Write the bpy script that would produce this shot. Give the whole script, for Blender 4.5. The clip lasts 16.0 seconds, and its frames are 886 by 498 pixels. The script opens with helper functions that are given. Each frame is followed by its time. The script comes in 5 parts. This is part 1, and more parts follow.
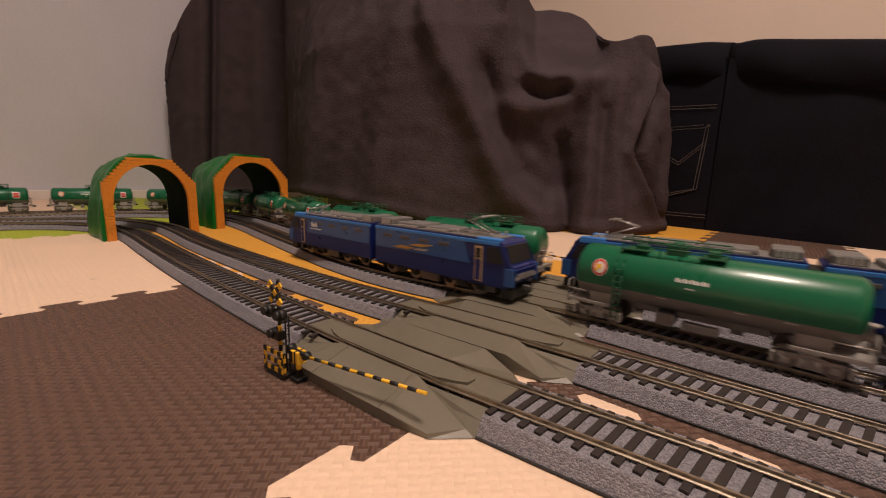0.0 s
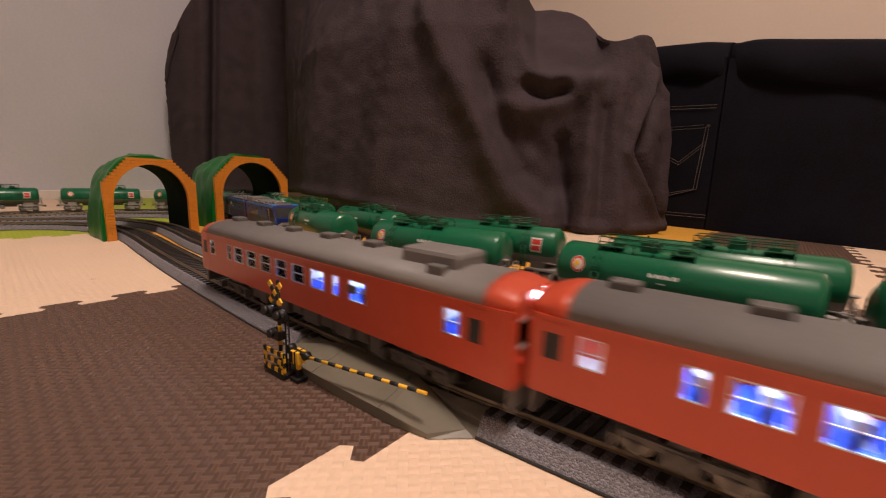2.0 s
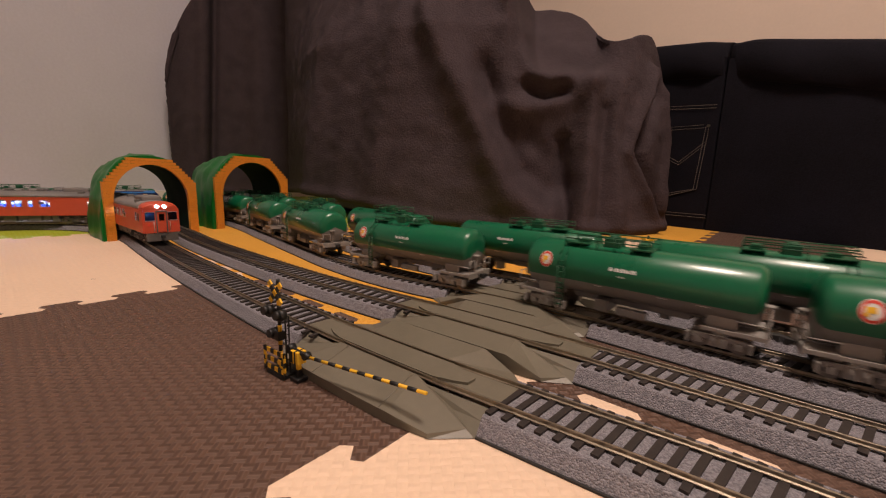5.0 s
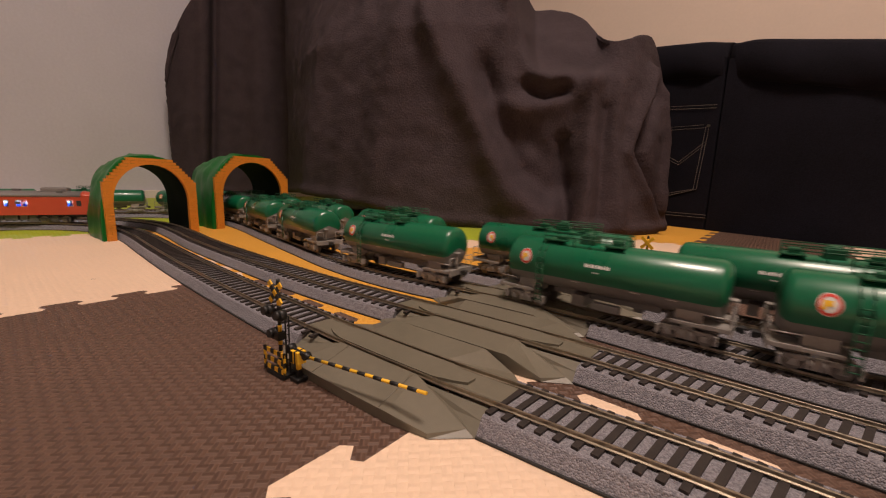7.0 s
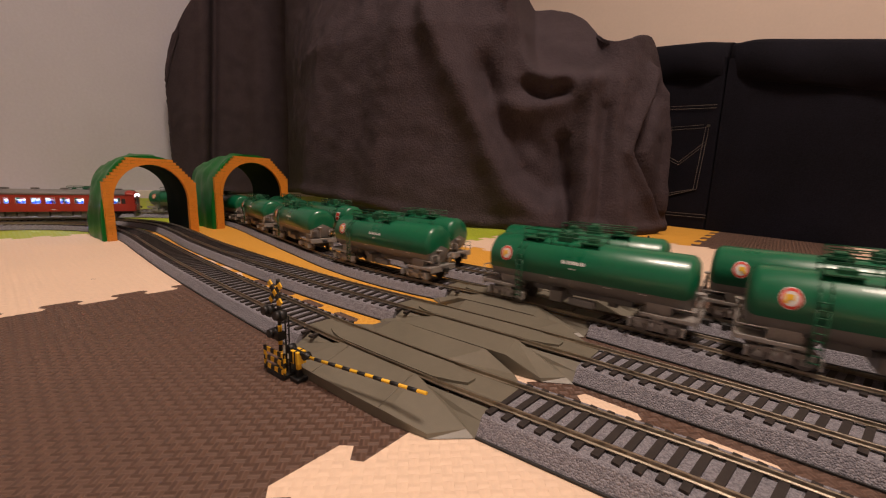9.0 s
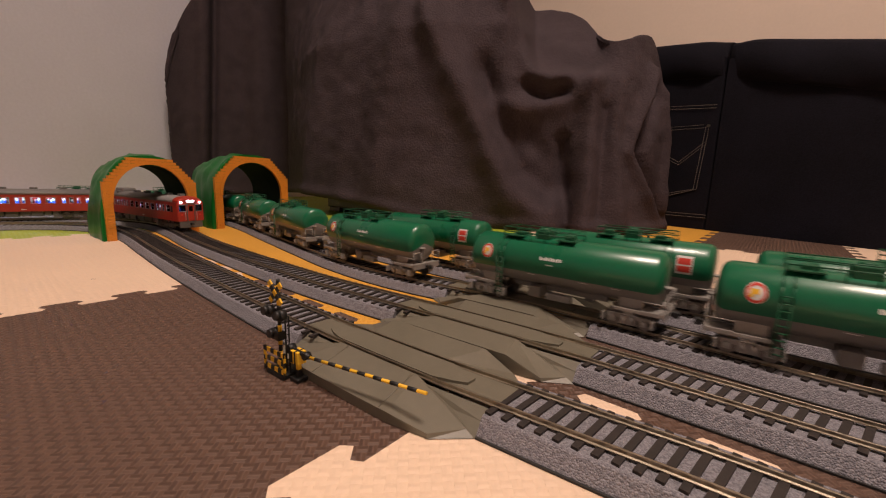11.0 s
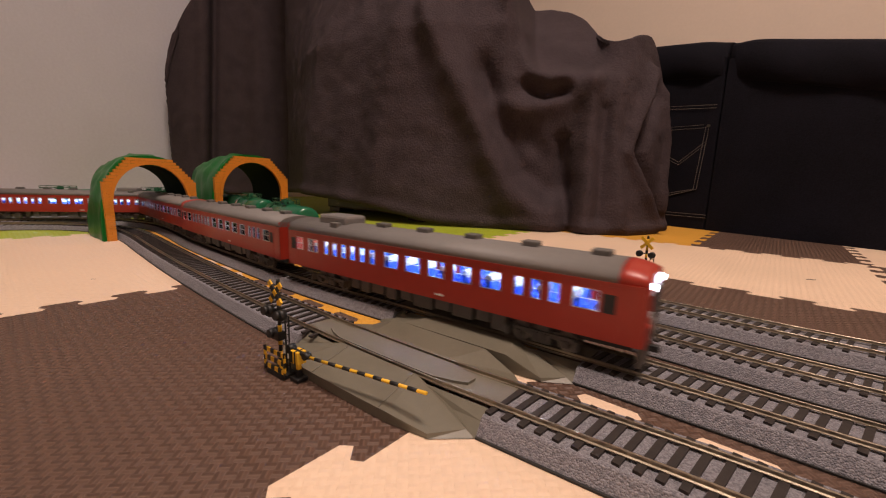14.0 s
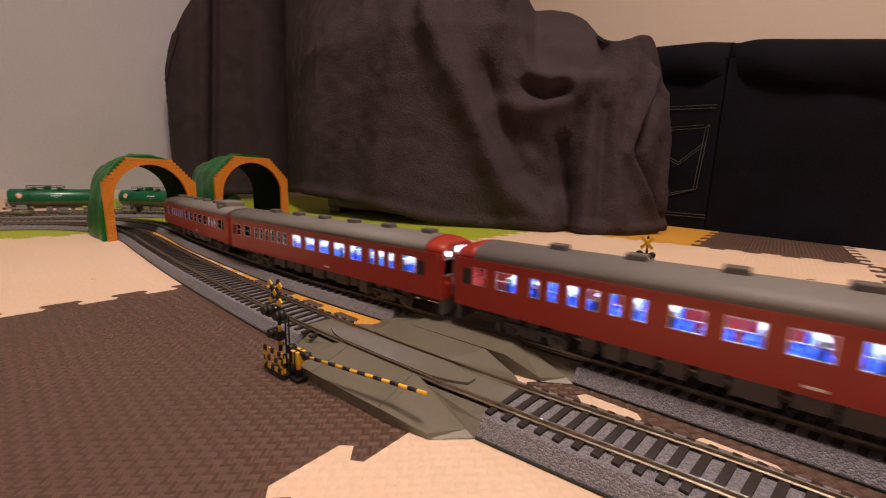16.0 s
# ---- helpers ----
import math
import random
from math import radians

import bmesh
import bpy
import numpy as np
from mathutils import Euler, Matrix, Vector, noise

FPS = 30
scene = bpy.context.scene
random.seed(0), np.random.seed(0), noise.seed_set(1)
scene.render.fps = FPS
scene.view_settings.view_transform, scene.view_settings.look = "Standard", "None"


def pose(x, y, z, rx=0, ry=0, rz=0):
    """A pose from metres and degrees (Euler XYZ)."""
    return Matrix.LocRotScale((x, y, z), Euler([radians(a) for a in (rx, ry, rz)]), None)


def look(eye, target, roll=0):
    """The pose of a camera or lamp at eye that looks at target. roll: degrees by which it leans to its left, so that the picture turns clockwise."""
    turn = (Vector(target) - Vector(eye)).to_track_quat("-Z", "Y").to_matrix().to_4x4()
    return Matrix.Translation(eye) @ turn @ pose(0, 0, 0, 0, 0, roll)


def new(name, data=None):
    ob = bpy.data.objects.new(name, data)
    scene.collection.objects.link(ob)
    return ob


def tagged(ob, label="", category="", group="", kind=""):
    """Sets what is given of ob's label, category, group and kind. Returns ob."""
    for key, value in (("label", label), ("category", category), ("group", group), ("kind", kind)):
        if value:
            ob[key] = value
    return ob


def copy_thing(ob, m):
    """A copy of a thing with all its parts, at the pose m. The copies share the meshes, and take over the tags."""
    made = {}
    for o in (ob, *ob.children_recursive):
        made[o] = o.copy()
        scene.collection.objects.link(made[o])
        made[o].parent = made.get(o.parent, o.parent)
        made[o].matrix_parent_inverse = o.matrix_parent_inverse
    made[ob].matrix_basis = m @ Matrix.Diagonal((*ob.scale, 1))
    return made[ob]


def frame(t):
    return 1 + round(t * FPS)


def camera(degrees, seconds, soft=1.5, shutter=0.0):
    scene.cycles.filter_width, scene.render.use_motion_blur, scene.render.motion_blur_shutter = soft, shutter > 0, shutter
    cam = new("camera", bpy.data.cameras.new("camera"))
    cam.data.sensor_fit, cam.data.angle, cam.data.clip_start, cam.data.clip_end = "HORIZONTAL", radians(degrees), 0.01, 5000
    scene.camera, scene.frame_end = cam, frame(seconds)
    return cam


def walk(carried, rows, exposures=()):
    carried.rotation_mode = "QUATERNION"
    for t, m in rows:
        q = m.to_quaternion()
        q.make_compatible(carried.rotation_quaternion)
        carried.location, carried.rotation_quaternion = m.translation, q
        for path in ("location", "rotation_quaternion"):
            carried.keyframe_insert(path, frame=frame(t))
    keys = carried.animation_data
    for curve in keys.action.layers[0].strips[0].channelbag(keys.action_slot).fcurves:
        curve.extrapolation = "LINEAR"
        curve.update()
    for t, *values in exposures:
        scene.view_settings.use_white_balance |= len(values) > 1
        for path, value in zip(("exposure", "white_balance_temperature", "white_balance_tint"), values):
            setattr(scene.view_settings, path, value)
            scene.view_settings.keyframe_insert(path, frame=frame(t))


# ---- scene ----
# The camera stands on a foam play mat, a hand's height above it; trains pass in front.
cam = camera(97.3, 16.0, soft=1.15, shutter=0.4)
EYE = Vector((0.0, 0.0, 0.0985))
AHEAD = Vector((-0.63847, 0.75037, -0.17115))
walk(cam, [(0.0, look(EYE, EYE + AHEAD, 1.72)), (16.0, look(EYE, EYE + AHEAD, 1.72))], exposures=[(0.0, 0.0), (16.0, 0.0)])

# ---- light: one warm round ceiling lamp, dim warm bounce in the room ----
world = bpy.data.worlds.new("room_air")
scene.world = world
world.use_nodes = True
world.node_tree.nodes["Background"].inputs[0].default_value = (1.0, 0.83, 0.74, 1)
world.node_tree.nodes["Background"].inputs[1].default_value = 0.05


def lamp(name, kind, energy, colour, m, size=0.5):
    data = bpy.data.lights.new(name, kind)
    data.energy, data.color = energy, colour
    if kind == "AREA":
        data.shape, data.size = "DISK", size
    ob = new(name, data)
    ob.matrix_world = m
    return ob


WARM = (1.0, 0.785, 0.675)
lamp("ceiling_lamp_light", "AREA", 54.5, WARM, look((0.36, 0.0, 2.28), (0.36, 0.0, 0.0)), 0.55)


# ---- materials ----
def mat(name, colour, rough=0.6, metal=0.0, vary=0.12, scale=60.0, bump=0.0, bump_scale=None, spec=0.5, coat=0.0, fine=6.0):
    m = bpy.data.materials.new(name)
    m.use_nodes = True
    nt = m.node_tree
    b = nt.nodes["Principled BSDF"]
    b.inputs["Roughness"].default_value = rough
    b.inputs["Metallic"].default_value = metal
    b.inputs["Specular IOR Level"].default_value = spec
    b.inputs["Coat Weight"].default_value = coat
    geo = nt.nodes.new("ShaderNodeTexCoord")
    n1 = nt.nodes.new("ShaderNodeTexNoise")
    n1.inputs["Scale"].default_value = scale
    n1.inputs["Detail"].default_value = 4.0
    n2 = nt.nodes.new("ShaderNodeTexNoise")
    n2.inputs["Scale"].default_value = scale * fine
    n2.inputs["Detail"].default_value = 3.0
    for n in (n1, n2):
        nt.links.new(geo.outputs["Object"], n.inputs["Vector"])
    mix = nt.nodes.new("ShaderNodeMath")
    mix.operation = "ADD"
    nt.links.new(n1.outputs["Fac"], mix.inputs[0])
    nt.links.new(n2.outputs["Fac"], mix.inputs[1])
    ramp = nt.nodes.new("ShaderNodeMapRange")
    ramp.inputs["From Min"].default_value, ramp.inputs["From Max"].default_value = 0.6, 1.4
    ramp.inputs["To Min"].default_value, ramp.inputs["To Max"].default_value = 1 - vary, 1 + vary
    nt.links.new(mix.outputs[0], ramp.inputs["Value"])
    mul = nt.nodes.new("ShaderNodeVectorMath")
    mul.operation = "SCALE"
    mul.inputs[0].default_value = colour
    nt.links.new(ramp.outputs[0], mul.inputs["Scale"])
    nt.links.new(mul.outputs[0], b.inputs["Base Color"])
    rr = nt.nodes.new("ShaderNodeMapRange")
    rr.inputs["From Min"].default_value, rr.inputs["From Max"].default_value = 0.3, 0.7
    rr.inputs["To Min"].default_value, rr.inputs["To Max"].default_value = max(0.02, rough - 0.07), min(1.0, rough + 0.07)
    nt.links.new(n1.outputs["Fac"], rr.inputs["Value"])
    nt.links.new(rr.outputs[0], b.inputs["Roughness"])
    if bump:
        n3 = nt.nodes.new("ShaderNodeTexNoise")
        n3.inputs["Scale"].default_value = bump_scale or scale * 4
        n3.inputs["Detail"].default_value = 3.0
        nt.links.new(geo.outputs["Object"], n3.inputs["Vector"])
        bp = nt.nodes.new("ShaderNodeBump")
        bp.inputs["Strength"].default_value = min(1.0, bump)
        bp.inputs["Distance"].default_value = 0.0006
        nt.links.new(n3.outputs["Fac"], bp.inputs["Height"])
        nt.links.new(bp.outputs["Normal"], b.inputs["Normal"])
    return m


def speckled(name, base, dark, light, scale, rough=0.9):
    """Ballast: grey plastic printed and moulded with fine stones."""
    m = mat(name, base, rough, vary=0.10, scale=40)
    nt = m.node_tree
    b = nt.nodes["Principled BSDF"]
    co = nt.nodes.new("ShaderNodeTexCoord")
    v = nt.nodes.new("ShaderNodeTexVoronoi")
    v.inputs["Scale"].default_value = scale
    nt.links.new(co.outputs["Object"], v.inputs["Vector"])
    cr = nt.nodes.new("ShaderNodeValToRGB")
    cr.color_ramp.elements[0].color, cr.color_ramp.elements[1].color = (*dark, 1), (*light, 1)
    cr.color_ramp.elements[0].position, cr.color_ramp.elements[1].position = 0.05, 0.95
    sep = nt.nodes.new("ShaderNodeSeparateColor")
    nt.links.new(v.outputs["Color"], sep.inputs[0])
    nt.links.new(sep.outputs[0], cr.inputs["Fac"])
    nt.links.new(cr.outputs["Color"], b.inputs["Base Color"])
    bp = nt.nodes.new("ShaderNodeBump")
    bp.inputs["Strength"].default_value, bp.inputs["Distance"].default_value = 0.8, 0.0007
    nt.links.new(v.outputs["Distance"], bp.inputs["Height"])
    bp.invert = True
    nt.links.new(bp.outputs["Normal"], b.inputs["Normal"])
    return m


def foam(name, colour, relief):
    """EVA foam mat, embossed with a small woven herringbone pattern of about 4 mm."""
    m = mat(name, colour, 0.58, vary=0.07, scale=9, spec=0.45, fine=30)
    nt = m.node_tree
    b = nt.nodes["Principled BSDF"]
    co = nt.nodes.new("ShaderNodeTexCoord")
    mp = nt.nodes.new("ShaderNodeMapping")
    mp.inputs["Rotation"].default_value = (0, 0, radians(45))
    nt.links.new(co.outputs["Object"], mp.inputs["Vector"])
    ch = nt.nodes.new("ShaderNodeTexChecker")
    ch.inputs["Scale"].default_value = 1 / 0.0038
    ch.inputs["Color1"].default_value, ch.inputs["Color2"].default_value = (0, 0, 0, 1), (1, 1, 1, 1)
    nt.links.new(mp.outputs[0], ch.inputs["Vector"])
    waves = []
    for axis in ("X", "Y"):
        wv = nt.nodes.new("ShaderNodeTexWave")
        wv.bands_direction = axis
        wv.inputs["Scale"].default_value = 1 / 0.0038 * math.pi / 10 * 2 * 0.5
        wv.inputs["Distortion"].default_value = 0.3
        nt.links.new(mp.outputs[0], wv.inputs["Vector"])
        waves.append(wv)
    mx = nt.nodes.new("ShaderNodeMix")
    nt.links.new(ch.outputs["Fac"], mx.inputs[0])
    nt.links.new(waves[0].outputs["Fac"], mx.inputs[2])
    nt.links.new(waves[1].outputs["Fac"], mx.inputs[3])
    bp = nt.nodes.new("ShaderNodeBump")
    bp.inputs["Strength"].default_value, bp.inputs["Distance"].default_value = 1.0, relief
    nt.links.new(mx.outputs[0], bp.inputs["Height"])
    nt.links.new(bp.outputs["Normal"], b.inputs["Normal"])
    return m


def glow(name, colour, strength):
    m = bpy.data.materials.new(name)
    m.use_nodes = True
    b = m.node_tree.nodes["Principled BSDF"]
    b.inputs["Base Color"].default_value = (*colour, 1)
    b.inputs["Emission Color"].default_value = (*colour, 1)
    b.inputs["Emission Strength"].default_value = strength
    return m


def glass(name, colour=(0.9, 0.95, 1.0), rough=0.03):
    m = bpy.data.materials.new(name)
    m.use_nodes = True
    nt = m.node_tree
    out = nt.nodes["Material Output"]
    tr = nt.nodes.new("ShaderNodeBsdfTransparent")
    tr.inputs[0].default_value = (*colour, 1)
    gl = nt.nodes.new("ShaderNodeBsdfGlossy")
    gl.inputs["Roughness"].default_value = rough
    fr = nt.nodes.new("ShaderNodeFresnel")
    fr.inputs["IOR"].default_value = 1.16
    mx = nt.nodes.new("ShaderNodeMixShader")
    nt.links.new(fr.outputs[0], mx.inputs[0])
    nt.links.new(tr.outputs[0], mx.inputs[1])
    nt.links.new(gl.outputs[0], mx.inputs[2])
    nt.links.new(mx.outputs[0], out.inputs["Surface"])
    return m


FOAM = {"brown": foam("brown_foam", (0.127, 0.074, 0.053), 0.0013), "cream": foam("cream_foam", (0.80, 0.60, 0.44), 0.0003),
        "yellow": foam("yellow_foam", (0.72, 0.36, 0.05), 0.0004), "green": foam("green_foam", (0.38, 0.46, 0.03), 0.0004)}
BALLAST = speckled("ballast_grey", (0.22, 0.21, 0.23), (0.15, 0.145, 0.165), (0.285, 0.275, 0.30), 1500)
SLEEPER = mat("sleeper_dark_brown", (0.022, 0.016, 0.014), 0.7, vary=0.25, scale=300)
RAIL = mat("nickel_silver_rail", (0.36, 0.31, 0.235), 0.36, 0.9, vary=0.2, scale=80)
DECK = mat("crossing_grey_plastic", (0.152, 0.138, 0.103), 0.45, vary=0.08, scale=45, bump=0.15, bump_scale=1500)
T_GREEN = mat("tank_green_paint", (0.004, 0.125, 0.055), 0.33, vary=0.05, scale=30, coat=0.15)
BOGIE_G = mat("bogie_light_grey", (0.36, 0.34, 0.315), 0.42, 0.25, vary=0.15, scale=120)
T_GREY = mat("tank_grey_paint", (0.20, 0.19, 0.18), 0.42, vary=0.08, scale=50)
T_DARKGREEN = mat("walkway_green", (0.004, 0.085, 0.035), 0.5)
WHEEL = mat("blackened_wheel_steel", (0.22, 0.20, 0.18), 0.38, 0.8, vary=0.2)
WHITE = mat("white_print", (0.75, 0.75, 0.72), 0.5)
RED_P = mat("red_print", (0.62, 0.05, 0.03), 0.5)
YEL_P = mat("yellow_print", (0.85, 0.50, 0.03), 0.5)
BLACK = mat("black_plastic", (0.012, 0.012, 0.012), 0.5, vary=0.2)
UNDER = mat("underfloor_grey", (0.10, 0.092, 0.085), 0.6, vary=0.2, scale=150)
UNDER_D = mat("underfloor_black", (0.02, 0.02, 0.02), 0.6, vary=0.2, scale=150)
ORANGE = mat("bright_vermilion_paint", (0.52, 0.070, 0.030), 0.42, vary=0.04, scale=25, coat=0.1)
DRED = mat("deep_vermilion_paint", (0.36, 0.030, 0.016), 0.42, vary=0.05, scale=25, coat=0.1)
ROOF = mat("car_roof_grey", (0.185, 0.175, 0.17), 0.6, vary=0.07, scale=60, bump=0.2, bump_scale=900)
VENT = mat("roof_vent_grey", (0.12, 0.115, 0.11), 0.6, vary=0.1, scale=60)
SASH = mat("window_sash_silver", (0.55, 0.55, 0.55), 0.35, 0.7)
SEAT = mat("seat_blue", (0.03, 0.10, 0.58), 0.6, vary=0.1)
INSIDE = mat("car_inside_pale", (0.72, 0.74, 0.76), 0.6, vary=0.05)
LED = glow("led_strip", (0.82, 0.87, 1.0), 38.0)
SIGN = glow("destination_sign_lit", (0.80, 0.80, 1.0), 3.0)
HEADLAMP = glow("head_lamp_lit", (0.72, 0.80, 1.0), 14.0)
TAIL_RED = glow("tail_lamp_lit", (1.0, 0.05, 0.03), 5.0)
PANE = glass("window_pane")
DPANE = glass("dark_window_pane", (0.12, 0.14, 0.17), 0.05)
L_BLUE = mat("locomotive_dark_blue", (0.006, 0.018, 0.125), 0.33, vary=0.05, coat=0.15)
L_MID = mat("locomotive_mid_blue", (0.026, 0.095, 0.28), 0.33, vary=0.05, coat=0.15)
L_SKY = mat("locomotive_sky_blue", (0.045, 0.22, 0.62), 0.35, vary=0.05)
L_ROOF = mat("locomotive_roof_grey", (0.17, 0.165, 0.16), 0.5, vary=0.15, scale=90)
L_SILVER = mat("roof_gear_silver", (0.42, 0.41, 0.39), 0.35, 0.5)
L_GOLD = mat("emblem_ochre", (0.42, 0.24, 0.05), 0.5)
L_DOOR = mat("cab_door_ochre", (0.58, 0.40, 0.20), 0.5)
TUN_G = mat("tunnel_green_plastic", (0.006, 0.125, 0.020), 0.36, vary=0.14, scale=20, bump=0.7, bump_scale=60, spec=0.25)
# near-black green: the shade inside the tunnels is put into this colour
TUN_SHADE = mat("tunnel_inside_shaded_green", (0.002, 0.010, 0.004), 0.85, vary=0.15, scale=30, spec=0.1)
TUN_O = mat("tunnel_brick_orange", (0.66, 0.24, 0.025), 0.5, vary=0.10, scale=70, bump=0.3, bump_scale=700)
FLEECE = mat("grey_brown_fleece", (0.054, 0.0410, 0.0463), 0.95, vary=0.30, scale=22, bump=1.0, bump_scale=260, spec=0.15, fine=14)
FLEECE.node_tree.nodes["Bump"].inputs["Distance"].default_value = 0.0022
DENIM = mat("dark_denim", (0.0085, 0.0080, 0.0125), 0.9, vary=0.55, scale=10, bump=0.9, bump_scale=420, spec=0.12, fine=40)
THREAD = mat("stitch_thread", (0.20, 0.165, 0.14), 0.8)
WALL_L = mat("wallpaper_pale", (0.555, 0.555, 0.62), 0.85, vary=0.06, scale=5, bump=0.35, bump_scale=160, fine=25)
WALL_B = mat("wallpaper_beige", (0.78, 0.66, 0.56), 0.85, vary=0.03, scale=5, bump=0.3, bump_scale=160, fine=25)
TRIM = mat("baseboard_white", (0.72, 0.66, 0.62), 0.5, vary=0.05)
WOOD = mat("floor_wood", (0.25, 0.14, 0.07), 0.5, vary=0.2, scale=12)
DARKWOOD = mat("dark_furniture_wood", (0.05, 0.018, 0.012), 0.35, vary=0.2, scale=20)
CEIL = mat("ceiling_paper", (0.75, 0.72, 0.68), 0.9, vary=0.03, scale=6)
LAMPGLOW = glow("lamp_shade_lit", (1.0, 0.72, 0.48), 2.0)


# ---- mesh helpers ----
def add_box(bm, x0, x1, y0, y1, z0, z1, bev=0.0):
    vs = [bm.verts.new((x, y, z)) for x in (x0, x1) for y in (y0, y1) for z in (z0, z1)]
    fs = []
    for idx in ((0, 1, 3, 2), (4, 6, 7, 5), (0, 4, 5, 1), (2, 3, 7, 6), (0, 2, 6, 4), (1, 5, 7, 3)):
        fs.append(bm.faces.new([vs[i] for i in idx]))
    if bev:
        edges = list({e for f in fs for e in f.edges})
        bmesh.ops.bevel(bm, geom=edges, offset=bev, segments=2, profile=0.5, affect="EDGES")
    return bm


def boxes(*specs, bev=0.0):
    bm = bmesh.new()
    for s in specs:
        b = bmesh.new()
        add_box(b, *s, bev=bev)
        me = bpy.data.meshes.new("tmp")
        b.to_mesh(me)
        b.free()
        bm.from_mesh(me)
        bpy.data.meshes.remove(me)
    return bm


def cyl(bm, a, b, r0, r1=None, seg=12, caps=True):
    """A round bar from a to b."""
    a, b = Vector(a), Vector(b)
    r1 = r0 if r1 is None else r1
    q = (b - a).to_track_quat("Z", "Y")
    rings = []
    for c, r in ((a, r0), (b, r1)):
        rings.append([bm.verts.new(c + q @ Vector((r * math.cos(k * 2 * math.pi / seg), r * math.sin(k * 2 * math.pi / seg), 0))) for k in range(seg)])
    for k in range(seg):
        f = bm.faces.new((rings[0][k], rings[0][(k + 1) % seg], rings[1][(k + 1) % seg], rings[1][k]))
        f.smooth = True
    if caps:
        bm.faces.new(rings[0][::-1])
        bm.faces.new(rings[1])
    return bm


def prism(bm, outline, y0, y1, axis="y"):
    """A flat outline (x, z) drawn out from y0 to y1; axis 'z': outline (x, y) from z y0 to y1; 'x': outline (y, z)."""
    def at(p, h):
        return {"y": (p[0], h, p[1]), "z": (p[0], p[1], h), "x": (h, p[0], p[1])}[axis]
    a = [bm.verts.new(at(p, y0)) for p in outline]
    b = [bm.verts.new(at(p, y1)) for p in outline]
    n = len(outline)
    for k in range(n):
        bm.faces.new((a[k], a[(k + 1) % n], b[(k + 1) % n], b[k]))
    bm.faces.new(a[::-1])
    bm.faces.new(b)
    return bm


def mesh_of(name, bm, material, smooth=False):
    bmesh.ops.recalc_face_normals(bm, faces=bm.faces)
    me = bpy.data.meshes.new(name)
    bm.to_mesh(me)
    bm.free()
    if smooth:
        me.shade_smooth()
    me.materials.append(material)
    return me


def part(name, bm, material, parent=None, label="", smooth=False):
    ob = new(name, mesh_of(name, bm, material, smooth))
    ob.parent = parent
    if label:
        tagged(ob, label)
    return ob


def piece(name, me, parent, m):
    ob = new(name, me)
    ob.parent = parent
    ob.matrix_basis = m
    return ob


def thing(name, label, category, m=None, group="", kind=""):
    ob = new(name)
    ob.empty_display_size = 0.01
    if m is not None:
        ob.matrix_basis = m
    return tagged(ob, label, category, group, kind)


def structure(name, bm, material, label, category, smooth=False):
    return tagged(part(name, bm, material, None, "", smooth), label, category, "", "structure")


# ---- the room ----
structure("floor", boxes((-2.0, 2.6, -2.6, 2.0, -0.06, -0.0125)), WOOD, "brown wooden floor under the foam mats", "floor")
structure("wall_west", boxes((-2.0, -1.88, -2.6, 2.0, -0.06, 2.45)), WALL_L, "pale textured wallpaper on a plain wall", "wall")
structure("wall_north", boxes((-1.88, 2.6, 1.9, 2.0, -0.06, 2.45)), WALL_B, "beige wallpaper wall behind the denim boxes", "wall")
structure("wall_east", boxes((2.5, 2.6, -2.6, 1.9, -0.06, 2.45)), WALL_B, "beige wallpaper wall beside the room", "wall")
structure("wall_south", boxes((-1.88, 2.5, -2.6, -2.5, -0.06, 2.45)), WALL_L, "pale wallpaper wall behind the layout", "wall")
structure("ceiling", boxes((-2.0, 2.6, -2.6, 2.0, 2.45, 2.5)), CEIL, "off-white papered ceiling of the room", "ceiling")
structure("baseboard", boxes((-1.88, -1.868, -2.5, 1.9, -0.0125, 0.030), bev=0.002), TRIM, "low white baseboard along the pale wall", "baseboard")
lampshade = thing("ceiling_lamp", "round warm white ceiling lamp, switched on", "lamp", pose(0.36, 0.0, 2.45))
bm = bmesh.new()
cyl(bm, (0, 0, 0), (0, 0, -0.06), 0.05, 0.05, 24)
part("mount", bm, TRIM, lampshade)
bm = bmesh.new()
cyl(bm, (0, 0, -0.06), (0, 0, -0.13), 0.24, 0.20, 32)
part("shade", bm, LAMPGLOW, lampshade)


# ---- foam mats ----
def toothed(a, b, flip, n, depth=0.0075):
    """Points of a dovetailed edge from a to b: square tongues, wider at their heads."""
    a, b = Vector(a), Vector(b)
    d = (b - a) / n
    side = Vector((-d.y, d.x)).normalized() * depth * flip
    pts = []
    for k in range(n):
        p0 = a + d * k
        s = side if k % 2 else -side
        w = d * 0.11
        if k == 0:
            pts.append(p0 + s)
        else:
            pts += [p0 - s * 0.9 - w * 0.2 + w * 0.0, p0 - s * 0.35 + w * 0.9, p0 + s * 0.35 - w * 0.9, p0 + s * 0.9]
    pts.append(b + (side if (n - 1) % 2 else -side))
    return pts


XS = (-1.86, -1.31, -0.82, -0.391, -0.106, 0.108, 0.42, 0.74, 1.06)
YS = (-1.10, -0.78, -0.46, -0.145, 0.160, 0.477, 0.795, 1.16, 1.55)
COLOURS = {  # columns from west, rows from south
    0: "gcgcgggcg", 1: "cgcgggggc", 2: "gcccyggcc", 3: "cybbycyyb", 4: "bcycbcbcc", 5: "cybcbbccb", 6: "ycbybcybc", 7: "bcycbycbc"}
KEY = {"b": "brown", "c": "cream", "y": "yellow", "g": "green"}
edges_h, edges_v = {}, {}


